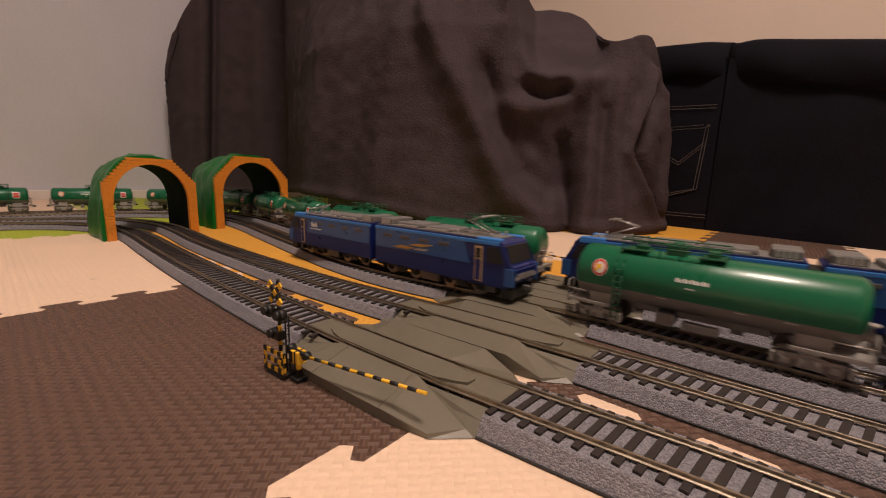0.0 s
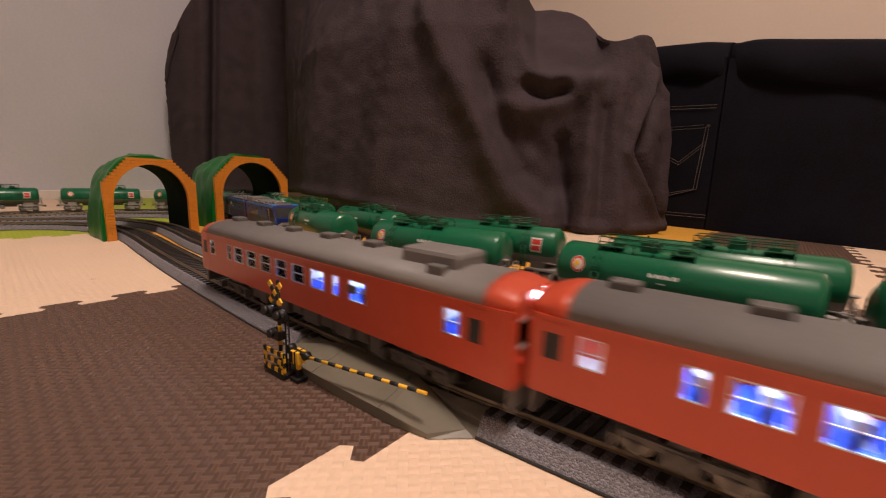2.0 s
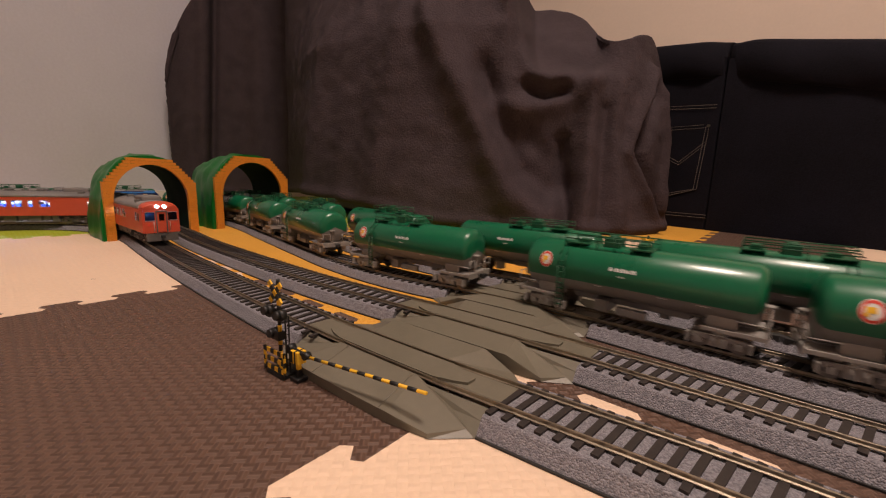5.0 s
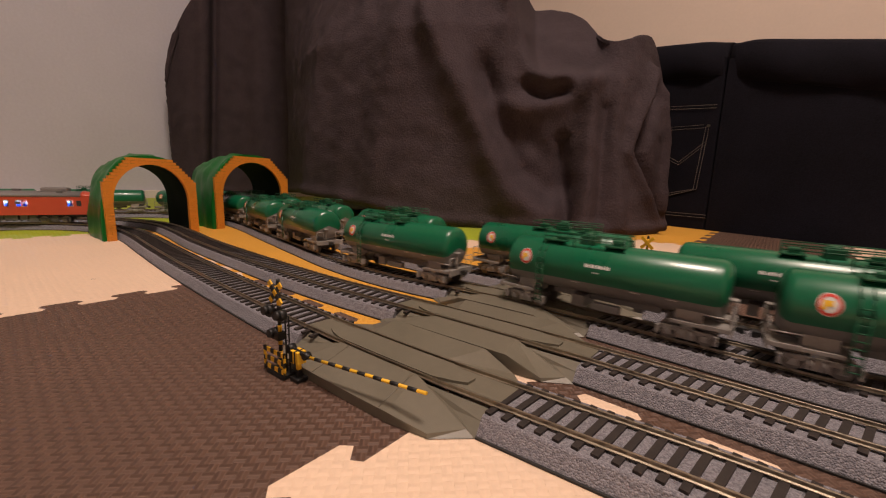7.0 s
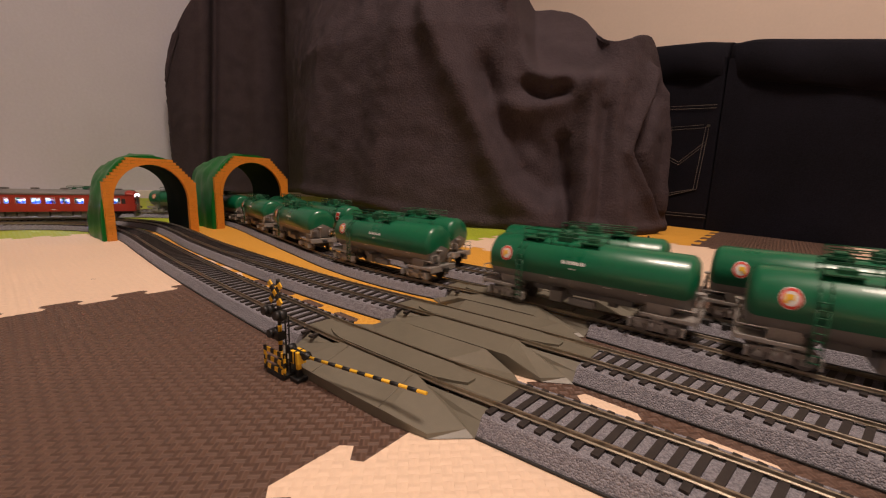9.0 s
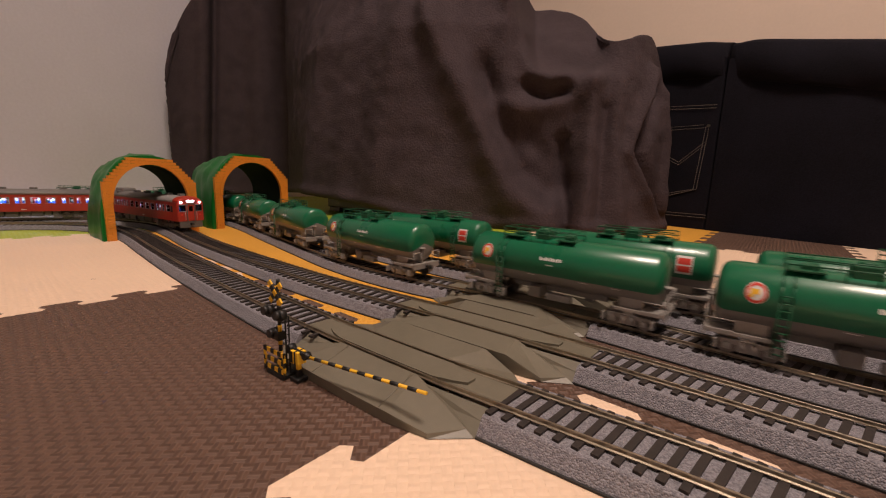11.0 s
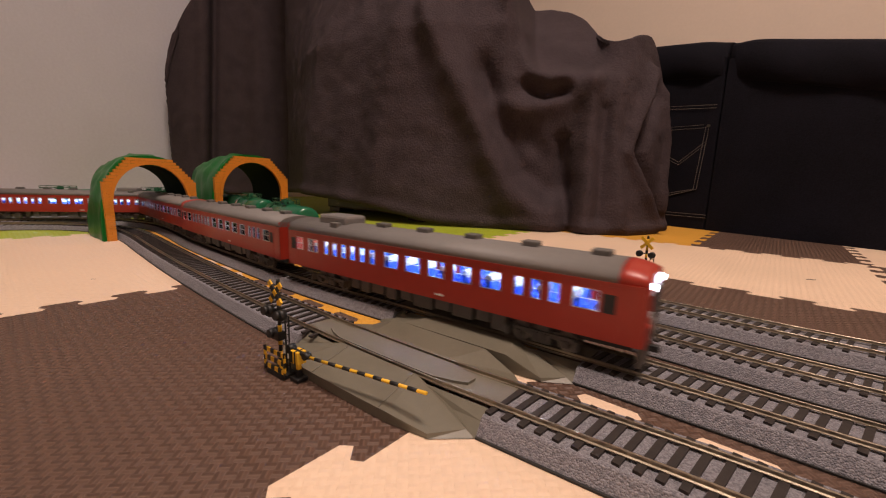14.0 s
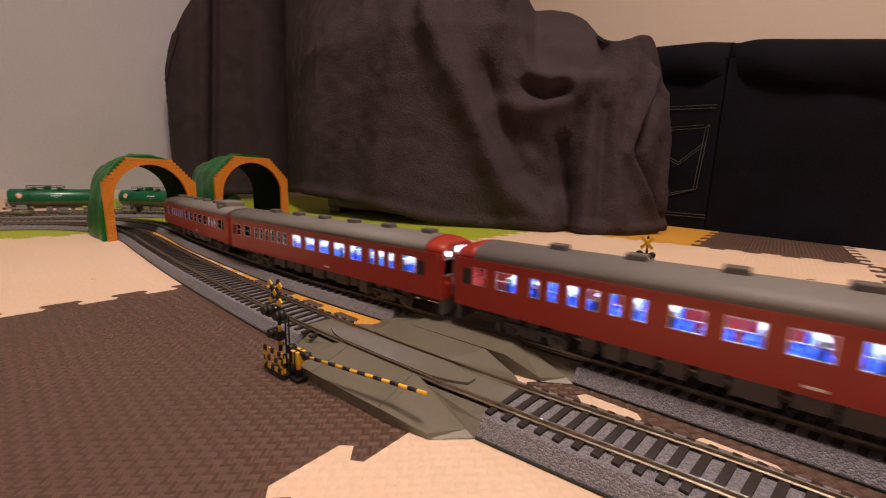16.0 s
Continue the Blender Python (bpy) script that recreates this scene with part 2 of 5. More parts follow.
def row_y(i, j):
    """The seam of row j at column i; the mats do not meet quite in line."""
    return YS[j] + ((-0.003 if i <= 3 else 0.0105) if j == 4 else 0.0)


for i in range(len(XS) - 1):
    for j in range(len(YS)):
        edges_h[i, j] = toothed((XS[i], row_y(i, j)), (XS[i + 1], row_y(i, j)), 1 if (i + j) % 2 else -1, 9 if i == 4 else 2 * round((XS[i + 1] - XS[i]) / 0.044) + 1)
for i in range(len(XS)):
    for j in range(len(YS) - 1):
        edges_v[i, j] = toothed((XS[i], YS[j]), (XS[i], YS[j + 1]), 1 if (i + j) % 2 else -1, 11 if i == 4 else 2 * round((YS[j + 1] - YS[j]) / 0.044) + 1)


def mat_tile(i, j, colour):
    lower, right, upper, left = edges_h[i, j], edges_v[i + 1, j], edges_h[i, j + 1], edges_v[i, j]
    c = [Vector((XS[a], row_y(i, b))) for a, b in ((i, j), (i + 1, j), (i + 1, j + 1), (i, j + 1))]
    ring = [c[0], *lower[1:-1], c[1], *right[1:-1], c[2], *upper[1:-1][::-1], c[3], *left[1:-1][::-1]]
    bm = bmesh.new()
    vs = [bm.verts.new((q.x, q.y, 0.0)) for q in ring]
    face = bm.faces.new(vs)
    bmesh.ops.inset_individual(bm, faces=[face], thickness=0.0007, use_even_offset=True)
    low_ring = []
    for v in vs:
        v.co.z = -0.0010
        low_ring.append(bm.verts.new((v.co.x, v.co.y, -0.0115)))
    for k in range(len(vs)):
        n = (k + 1) % len(vs)
        bm.faces.new((vs[k], low_ring[k], low_ring[n], vs[n]))
    bm.faces.new(low_ring[::-1])
    ob = part("foam_mat", bm, FOAM[colour])
    words = {"brown": "dark brown", "cream": "cream", "yellow": "golden yellow", "green": "lime green"}[colour]
    return tagged(ob, words + " interlocking foam floor mat with woven embossing", "floor mat", "foam mats on the floor")


for i, column in COLOURS.items():
    for j in range(len(YS) - 1):
        mat_tile(i, j, KEY[column[j]])


LINT = mat("grey_lint", (0.16, 0.13, 0.11), 0.9)
for x, y, turn, size in ((0.035, 0.60, 20, 1.0), (-0.47, 0.055, 70, 0.35)):
    bm = bmesh.new()
    pts = [(0, 0, 0.0005), (0.003, 0.0012, 0.0008), (0.006, 0.0004, 0.0005), (0.009, 0.0016, 0.0007)]
    for a, b in zip(pts, pts[1:]):
        cyl(bm, Vector(a) * size, Vector(b) * size, 0.0004 * size, 0.0004 * size, 5)
    ob = part("lint", bm, LINT)
    ob.matrix_basis = pose(x, y, 0, 0, 0, turn)
    tagged(ob, "tiny dark thread of lint lying on a foam mat", "lint", "lint on the mats")


# ---- the four tracks: closed loops round the camera ----
def closed(points, step=0.004):
    """A smooth closed line through the points, as dense (x, y) steps with its length at each."""
    n, out = len(points), []
    for k in range(n):
        p0, p1, p2, p3 = (Vector(points[(k + d) % n]) for d in (-1, 0, 1, 2))
        m = max(2, int((p2 - p1).length / step))
        t1, t2 = (p2 - p0) / ((p2 - p0).length + 1e-9), (p3 - p1) / ((p3 - p1).length + 1e-9)
        span = (p2 - p1).length
        for q in range(m):
            u = q / m
            h = (2 * u**3 - 3 * u**2 + 1, u**3 - 2 * u**2 + u, -2 * u**3 + 3 * u**2, u**3 - u**2)
            out.append(h[0] * p1 + h[1] * span * t1 + h[2] * p2 + h[3] * span * t2)
    return out


def rest(r):
    """The loop behind the camera, r metres outward of the innermost one."""
    return [(-1.00 - r, -0.22), (-0.94 - r, -0.45 - r * 0.3), (-0.75 - r * 0.7, -0.66 - r * 0.8), (-0.45, -0.74 - r), (0.0, -0.74 - r), (0.40, -0.74 - r),
            (0.68 + r * 0.7, -0.64 - r * 0.7), (0.82 + r, -0.38 - r * 0.2), (0.82 + r, -0.10), (0.70 + r * 0.8, 0.10 + r * 0.5), (0.45 + r * 0.3, 0.158 + r), (0.20, 0.152 + r)]


LINES = [
    [(0.05, 0.1465), (0.0, 0.1445), (-0.06, 0.1383), (-0.12, 0.1325), (-0.20, 0.1290), (-0.30, 0.1283), (-0.45, 0.1308), (-0.58, 0.1362), (-0.70, 0.142), (-0.80, 0.138), (-0.88, 0.110), (-0.935, 0.060), (-0.968, -0.02)] + rest(0.0),
    [(0.05, 0.2080), (0.0, 0.2068), (-0.06, 0.2048), (-0.12, 0.2015), (-0.20, 0.1955), (-0.30, 0.1870), (-0.454, 0.1862), (-0.60, 0.1895), (-0.72, 0.199), (-0.83, 0.200), (-0.93, 0.172), (-0.995, 0.112), (-1.03, 0.02)] + rest(0.065),
    [(0.05, 0.2665), (-0.02, 0.2671), (-0.08, 0.2688), (-0.13, 0.2685), (-0.18, 0.2640), (-0.27, 0.2530), (-0.36, 0.256), (-0.46, 0.271), (-0.62, 0.297), (-0.75, 0.318), (-0.87, 0.326), (-0.98, 0.306), (-1.06, 0.250), (-1.105, 0.170), (-1.122, 0.05)] + rest(0.130),
    [(0.05, 0.3320), (-0.02, 0.3330), (-0.08, 0.3330), (-0.13, 0.3325), (-0.18, 0.3290), (-0.27, 0.3235), (-0.36, 0.3245), (-0.46, 0.336), (-0.62, 0.356), (-0.75, 0.377), (-0.88, 0.392), (-1.02, 0.374), (-1.12, 0.314), (-1.172, 0.22), (-1.190, 0.08)] + rest(0.195),
]
TRACKS = []
RAIL_TOP, TIE_TOP = 0.0106, 0.0085


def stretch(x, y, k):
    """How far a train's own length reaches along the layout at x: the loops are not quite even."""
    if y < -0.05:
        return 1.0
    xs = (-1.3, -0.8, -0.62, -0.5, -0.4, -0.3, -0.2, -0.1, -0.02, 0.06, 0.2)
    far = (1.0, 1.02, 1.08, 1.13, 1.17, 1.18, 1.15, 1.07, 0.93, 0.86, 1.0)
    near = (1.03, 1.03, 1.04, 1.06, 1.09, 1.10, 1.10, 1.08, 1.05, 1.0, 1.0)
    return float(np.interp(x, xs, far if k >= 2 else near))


for k, line in enumerate(LINES):
    pts = closed(line)
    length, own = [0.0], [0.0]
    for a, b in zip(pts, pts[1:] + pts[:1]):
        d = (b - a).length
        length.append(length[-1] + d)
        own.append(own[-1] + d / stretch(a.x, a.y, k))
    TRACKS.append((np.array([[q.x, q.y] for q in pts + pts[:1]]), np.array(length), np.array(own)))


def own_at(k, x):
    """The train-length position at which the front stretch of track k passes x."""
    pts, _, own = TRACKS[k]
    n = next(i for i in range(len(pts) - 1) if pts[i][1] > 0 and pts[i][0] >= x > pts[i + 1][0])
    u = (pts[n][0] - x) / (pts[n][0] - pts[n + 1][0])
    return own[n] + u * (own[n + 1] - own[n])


def place(k, s, by_own=True):
    """Centre of track k at train-length position s."""
    pts, length, own = TRACKS[k]
    table = own if by_own else length
    s = s % table[-1]
    return Vector((float(np.interp(s, table, pts[:, 0])), float(np.interp(s, table, pts[:, 1]))))


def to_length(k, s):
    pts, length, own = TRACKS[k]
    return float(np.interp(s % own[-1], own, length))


def ride(k, s, base):
    """The pose of a car with bogies base apart, its middle at train-length position s; its x axis points to larger x on the front stretch."""
    m = to_length(k, s)
    a, b = place(k, m - base / 2, False), place(k, m + base / 2, False)
    mid, d = (a + b) / 2, a - b
    return pose(mid.x, mid.y, RAIL_TOP, 0, 0, math.degrees(math.atan2(d.y, d.x)))


def sweep(k, profile, l0=0.0, l1=None, step=0.012, close=True):
    """A profile (across, up) drawn along track k between two lengths."""
    pts, length, own = TRACKS[k]
    total = length[-1]
    whole = l1 is None
    l1 = total if whole else l1
    n = max(2, int((l1 - l0) / step))
    bm = bmesh.new()
    rings = []
    for q in range(n if whole else n + 1):
        s = l0 + (l1 - l0) * q / n
        a, b = place(k, s - 0.003, False), place(k, s + 0.003, False)
        c, d = (a + b) / 2, (b - a).normalized()
        out = Vector((d.y, -d.x))
        rings.append([bm.verts.new((c.x - out.x * u, c.y - out.y * u, z)) for u, z in profile])
    m, count = len(profile), len(rings)
    for q in range(count if whole else count - 1):
        r0, r1 = rings[q], rings[(q + 1) % count]
        for j in range(m if close else m - 1):
            bm.faces.new((r0[j], r0[(j + 1) % m], r1[(j + 1) % m], r1[j]))
    if not whole and close:
        bm.faces.new(rings[0])
        bm.faces.new(rings[-1][::-1])
    return bm


def length_at(k, x):
    pts, length, _ = TRACKS[k]
    n = next(i for i in range(len(pts) - 1) if pts[i][1] > 0 and pts[i][0] >= x > pts[i + 1][0])
    return float(length[n])


BED = [(-0.0222, 0.0004), (-0.0218, 0.0012), (-0.0178, 0.0070), (-0.0172, 0.0074), (0.0172, 0.0074), (0.0178, 0.0070), (0.0218, 0.0012), (0.0222, 0.0004)]
GAUGE = 0.0098  # half, to the middle of the rail head


def rail_profile(side):
    c = side * GAUGE
    w, h, f, b0 = 0.00045, RAIL_TOP, 0.0011, TIE_TOP + 0.0001
    return [(c - f, b0), (c - f, b0 + 0.0003), (c - 0.0003, b0 + 0.0006), (c - 0.0003, h - 0.0006), (c - w, h - 0.0005), (c - w, h - 0.0001), (c - w + 0.0001, h),
            (c + w - 0.0001, h), (c + w, h - 0.0001), (c + w, h - 0.0005), (c + 0.0003, h - 0.0006), (c + 0.0003, b0 + 0.0006), (c + f, b0 + 0.0003), (c + f, b0)]


def tie_bm(m=None):
    bm = bmesh.new()
    add_box(bm, -0.00125, 0.00125, -0.0160, 0.0160, 0.0072, TIE_TOP)
    for side in (-GAUGE, GAUGE):
        for o in (-1, 1):
            add_box(bm, -0.0012, 0.0012, side + o * 0.0013 - 0.0005, side + o * 0.0013 + 0.0005, TIE_TOP, TIE_TOP + 0.0007)
    if m is not None:
        bm.transform(m)
    return bm


TIE_ME = mesh_of("sleeper", tie_bm(), SLEEPER)


def tie_pose(k, s):
    a, b = place(k, s - 0.004, False), place(k, s + 0.004, False)
    c, d = (a + b) / 2, b - a
    skew = float(np.interp(c.x, (-0.45, -0.22, -0.09, 0.0, 0.10), (7.0, 6.0, -9.0, -13.0, -14.0))) if c.y > 0 else 0.0
    return pose(c.x, c.y, 0, 0, 0, math.degrees(math.atan2(d.y, d.x)) + skew)


DECKS = [(-0.1714, -0.1170), (-0.1640, -0.1052), (-0.1720, -0.1245), (-0.1610, -0.1040)]  # flat top of each crossing plate, west and east end
for k in range(4):
    track = thing("model_railway_track", "grey ballasted model railway track on dark sleepers", "track", group="tracks laid on the mats")
    b0, b1 = length_at(k, DECKS[k][0] - 0.034), TRACKS[k][1][-1] + length_at(k, DECKS[k][1] + 0.0365)
    part("roadbed", sweep(k, BED, b0, b1, step=0.010), BALLAST, track, "moulded grey stone ballast")
    # thin black slab, slightly wider than the foot of the ballast
    part("roadbed_dark_edge", sweep(k, [(-0.0229, 0.0002), (-0.0229, 0.0010), (0.0229, 0.0010), (0.0229, 0.0002)], b0, b1, step=0.012), UNDER_D, track, "dark edge under the ballast")
    for side in (-1, 1):
        part("rail", sweep(k, rail_profile(side), step=0.008), RAIL, track, "shiny nickel silver rail")
    total = TRACKS[k][1][-1]
    lo, hi = length_at(k, 0.16), length_at(k, -0.62)
    d0, d1 = length_at(k, DECKS[k][1] + 0.040), length_at(k, DECKS[k][0] - 0.022)
    far = []
    s = 0.0
    while s < total - 0.004:
        c = place(k, s, False)
        s += float(np.interp(c.x, (-0.40, -0.20, -0.06, 0.08), (0.0088, 0.0082, 0.0069, 0.0062))) if c.y > 0 else 0.0074
        if d0 < s < d1:
            continue
        if lo <= s <= hi:
            piece("sleeper", TIE_ME, track, tie_pose(k, s))
        else:
            far.append(tie_pose(k, s))
    verts, faces = [], []
    corner = [(x, y, z) for x in (-0.00135, 0.00135) for y in (-0.0160, 0.0160) for z in (0.0072, TIE_TOP)]
    for m in far:
        o = len(verts)
        verts += [tuple(m @ Vector(c)) for c in corner]
        faces += [tuple(o + i for i in f) for f in ((0, 1, 3, 2), (4, 6, 7, 5), (0, 4, 5, 1), (2, 3, 7, 6), (1, 5, 7, 3))]
    me = bpy.data.meshes.new("far_sleeper")
    me.from_pydata(verts, [], faces)
    me.materials.append(SLEEPER)
    ob = new("far_sleeper", me)
    ob.parent = track
    tagged(ob, "", "", "", "stuff")


# ---- level crossing plates ----
def track_y(k, x):
    pts = TRACKS[k][0]
    n = next(i for i in range(len(pts) - 1) if pts[i][1] > 0 and pts[i][0] >= x > pts[i + 1][0])
    u = (pts[n][0] - x) / (pts[n][0] - pts[n + 1][0])
    return float(pts[n][1] + u * (pts[n + 1][1] - pts[n][1]))


def road_panel(k, side, wide, edge=0.0098, top=0.0098):
    """The moulded road surface on one side of a track: a flat top, and at each end a slanting ramp, a steep facet and a low ledge beside the rail."""
    xw, xe = DECKS[k]
    inner = GAUGE + 0.0014
    bm = bmesh.new()

    def v(x, u, z):
        return bm.verts.new((x, track_y(k, x) - side * u, z))

    def end(x, s):
        q = {"apex": v(x, inner, top), "foot": v(x, inner, 0.0040), "crease": v(x + s * 0.007, wide, edge), "low": v(x + s * 0.007, wide, 0.0004),
             "toe": v(x + s * 0.0255, wide - 0.0025, 0.0022), "toe_low": v(x + s * 0.0262, wide - 0.0023, 0.0004), "tip": v(x + s * 0.0350, inner + 0.0112, 0.0024),
             "knee": v(x + s * 0.0235, inner + 0.0042, 0.0034), "shelf": v(x + s * 0.0030, inner, 0.0070), "rail": v(x + s * 0.0375, inner, 0.0072),
             "corner": v(x + s * 0.0392, inner + 0.0055, 0.0040), "corner_low": v(x + s * 0.0392, inner + 0.0118, 0.0004)}
        for names in (("apex", "crease", "toe"), ("apex", "toe", "tip"), ("apex", "tip", "knee"), ("apex", "knee", "shelf"), ("apex", "shelf", "foot"), ("shelf", "knee", "corner", "rail"),
                      ("knee", "tip", "corner_low", "corner"), ("tip", "toe", "toe_low", "corner_low"), ("crease", "low", "toe_low", "toe"), ("foot", "shelf", "rail")):
            bm.faces.new([q[n] for n in names])
        return q
    w, e = end(xw, -1), end(xe, 1)
    # the top follows the track's slight bend
    n = 6
    inn, out, inl, oul = [w["apex"]], [w["crease"]], [w["foot"]], [w["low"]]
    for i in range(1, n):
        x = xw + (xe - xw) * i / n
        xo = xw - 0.007 + (xe - xw + 0.014) * i / n
        inn.append(v(x, inner, top))
        inl.append(v(x, inner, 0.0040))
        out.append(v(xo, wide, edge))
        oul.append(v(xo, wide, 0.0004))
    for row, name in ((inn, "apex"), (out, "crease"), (inl, "foot"), (oul, "low")):
        row.append(e[name])
    for i in range(n):
        bm.faces.new((inn[i], inn[i + 1], out[i + 1], out[i]))
        bm.faces.new((inn[i], inl[i], inl[i + 1], inn[i + 1]))
        bm.faces.new((out[i], out[i + 1], oul[i + 1], oul[i]))
    return bm


def between_rails(k, ends, top, low, half, narrow):
    """The panel between the rails; its side walls bend inwards at the ends."""
    xw, xe = DECKS[k][0] - ends, DECKS[k][1] + ends
    stops = [(xw, narrow, low), (xw + 0.006, narrow + (half - narrow) * 0.5, low + (top - low) * 0.5), (xw + 0.016, half, top)]
    stops += [(xw + 0.016 + (xe - xw - 0.032) * i / 6, half, top) for i in range(1, 6)]
    stops += [(xe - 0.016, half, top), (xe - 0.006, narrow + (half - narrow) * 0.5, low + (top - low) * 0.5), (xe, narrow, low)]
    bm = bmesh.new()
    rows = [[bm.verts.new((x, track_y(k, x) - u, z)) for u, z in ((h, 0.0070), (h, zt), (-h, zt), (-h, 0.0070))] for x, h, zt in stops]
    for a, b in zip(rows, rows[1:]):
        for j in range(3):
            bm.faces.new((a[j], a[j + 1], b[j + 1], b[j]))
    for r in (rows[0], rows[-1]):
        bm.faces.new(r)
    return bm


def seam_line(k, x, u0, u1, z, z1):
    """A fine raised mould line across a panel."""
    bm = bmesh.new()
    cyl(bm, (x, track_y(k, x) - u0, z), (x + 0.004, track_y(k, x + 0.004) - u1, z1), 0.00025, 0.00025, 5)
    return bm


for k, (south, north) in enumerate(((0.0365, 0.0340), (0.0340, 0.0328), (0.0328, 0.0315), (0.0315, 0.0300))):
    plate = thing("crossing_plate", "dull grey-green plastic level crossing plate with faceted ramps", "level crossing", group="crossing plates on the tracks")
    part("ramp_panel", road_panel(k, 1, south, 0.0052 if k == 0 else 0.0098), DECK, plate)
    part("ramp_panel", road_panel(k, -1, north), DECK, plate)
    part("track_panel", between_rails(k, 0.022, 0.0102, 0.0100, GAUGE - 0.0016, 0.0028), DECK, plate, "panel between the rails with inward bent ends")
    part("base_panel", between_rails(k, 0.040, 0.0087, 0.0085, GAUGE - 0.0004, GAUGE - 0.0008), DECK, plate)
    for x in ((DECKS[k][0] + 0.006, DECKS[k][1] - 0.002) if k == 0 else ()):
        part("mould_line", seam_line(k, x, GAUGE + 0.0020, south - 0.0005, 0.0098, 0.0053), DECK, plate)


# ---- tunnels ----
def tunnel(m, wide, high, deep, seed):
    t = thing("toy_tunnel", "green plastic toy tunnel with an orange brick portal", "tunnel", m, "toy tunnels over the tracks")
    rnd = random.Random(seed)

    def inner(z):
        spring = 0.46 * high
        if z <= spring:
            return 0.395 * wide
        q = (z - spring) / (0.93 * high - spring)
        return 0.395 * wide * math.sqrt(max(0.0, 1 - q * q))

    def outer(z):
        if z < 0.67 * high:
            return 0.5 * wide
        return wide * (0.5 - 0.285 * (z - 0.67 * high) / (0.33 * high))
    rows = 27
    hgt = high / rows
    bm = bmesh.new()
    for r in range(rows):
        z0, z1 = r * hgt, (r + 1) * hgt
        i = inner((z0 + z1) / 2)
        for s in (-1, 1):
            o = outer(z0) * (0.955 if s < 0 else 1.0)
            cuts = [i if i > 0.002 else 0.0]
            x = cuts[0] + (0.009 if r % 2 else 0.0055)
            while x < o - 0.003:
                cuts.append(x)
                x += 0.009
            cuts.append(o)
            for a, b in zip(cuts, cuts[1:]):
                g = 0.00014
                add_box(bm, min(s * (a + g), s * (b - g)), max(s * (a + g), s * (b - g)), -0.0035 - rnd.uniform(0, 0.0004), 0.001, z0 + g, z1 - g)
    part("brick_portal", bm, TUN_O, t, "orange moulded brick courses with stepped top")
    # backing behind the joints and arch ring of wedge stones
    bm = bmesh.new()
    n = 40
    ring = []
    for q in range(n + 1):
        a = math.pi * q / n
        x, z = -math.cos(a), math.sin(a)
        ring.append(((x * 0.393 * wide, 0.46 * high + z * 0.462 * high), (x * 0.425 * wide, 0.46 * high + z * 0.496 * high)))
    for (a0, b0), (a1, b1) in zip(ring, ring[1:]):
        sh = 0.03
        a1s = tuple(a1[i] + (a0[i] - a1[i]) * sh for i in (0, 1))
        b1s = tuple(b1[i] + (b0[i] - b1[i]) * sh for i in (0, 1))
        part("arch_stone", prism(bmesh.new(), [a0, b0, b1s, a1s], -0.0042, 0.0), TUN_O, t)
    # the green hill shell, outside and inside; the inner sheet has shade painted in
    bm = bmesh.new()
    nd, na = 14, 36
    grid, gin, grim = [], [], []
    shade_lining = bmesh.new()
    for d in range(nd + 1):
        y = deep * d / nd
        back = d / nd
        row, rin, rim = [], [], []
        for q in range(na + 1):
            a = math.pi * q / na
            cx, sz = -math.cos(a), math.sin(a)
            lump = 1 + 0.055 * noise.noise(Vector((cx * 2.6 + seed, y * 40, sz * 3.5))) + 0.02 * noise.noise(Vector((cx * 9, y * 90 + seed, sz * 9)))
            ex = math.copysign(abs(cx) ** 0.72, cx) * (0.505 + 0.012 * math.sin(back * 3.1)) * wide * (1 + (lump - 1) * min(1, back * 5))
            ez = sz ** 0.74 * (1.015 + 0.020 * math.sin(back * 4 + 1.0)) * high * (1 + (lump - 1) * min(1, back * 5))
            if q in (0, na):
                ez = 0.0
            row.append(bm.verts.new((ex + 0.30 * y, y, ez)))
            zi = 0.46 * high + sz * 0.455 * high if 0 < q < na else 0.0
            rin.append(shade_lining.verts.new((cx * 0.398 * wide + 0.30 * y, y, zi)))
            rim.append(bm.verts.new((cx * 0.401 * wide + 0.30 * y, y, zi + 0.0006)))
        grid.append(row)
        gin.append(rin)
        grim.append(rim)
    for d in range(nd):
        for q in range(na):
            f = bm.faces.new((grid[d][q], grid[d][q + 1], grid[d + 1][q + 1], grid[d + 1][q]))
            f.smooth = True
            f = shade_lining.faces.new((gin[d][q + 1], gin[d][q], gin[d + 1][q], gin[d + 1][q + 1]))
            f.smooth = True
    for d in (0, nd):
        for q in range(na):
            bm.faces.new((grid[d][q], grim[d][q], grim[d][q + 1], grid[d][q + 1]))
    part("hill_shell", bm, TUN_G, t)
    part("shade_lining", shade_lining, TUN_SHADE, t, "inside of the tunnel, its green darkened to stand for shade")
    return t


tunnel(pose(-0.737, 0.1685, 0, 0, 0, 107.2), 0.137, 0.1195, 0.105, 1)
tunnel(pose(-0.800, 0.350, 0, 0, 0, 107.2), 0.176, 0.134, 0.125, 5)


# ---- crossing signals with barrier ----
def striped(bm_a, bm_b, a, b, r, n, seg=8):
    a, b = Vector(a), Vector(b)
    for k in range(n):
        cyl(bm_a if k % 2 else bm_b, a.lerp(b, k / n), a.lerp(b, (k + 1) / n), r, r, seg)


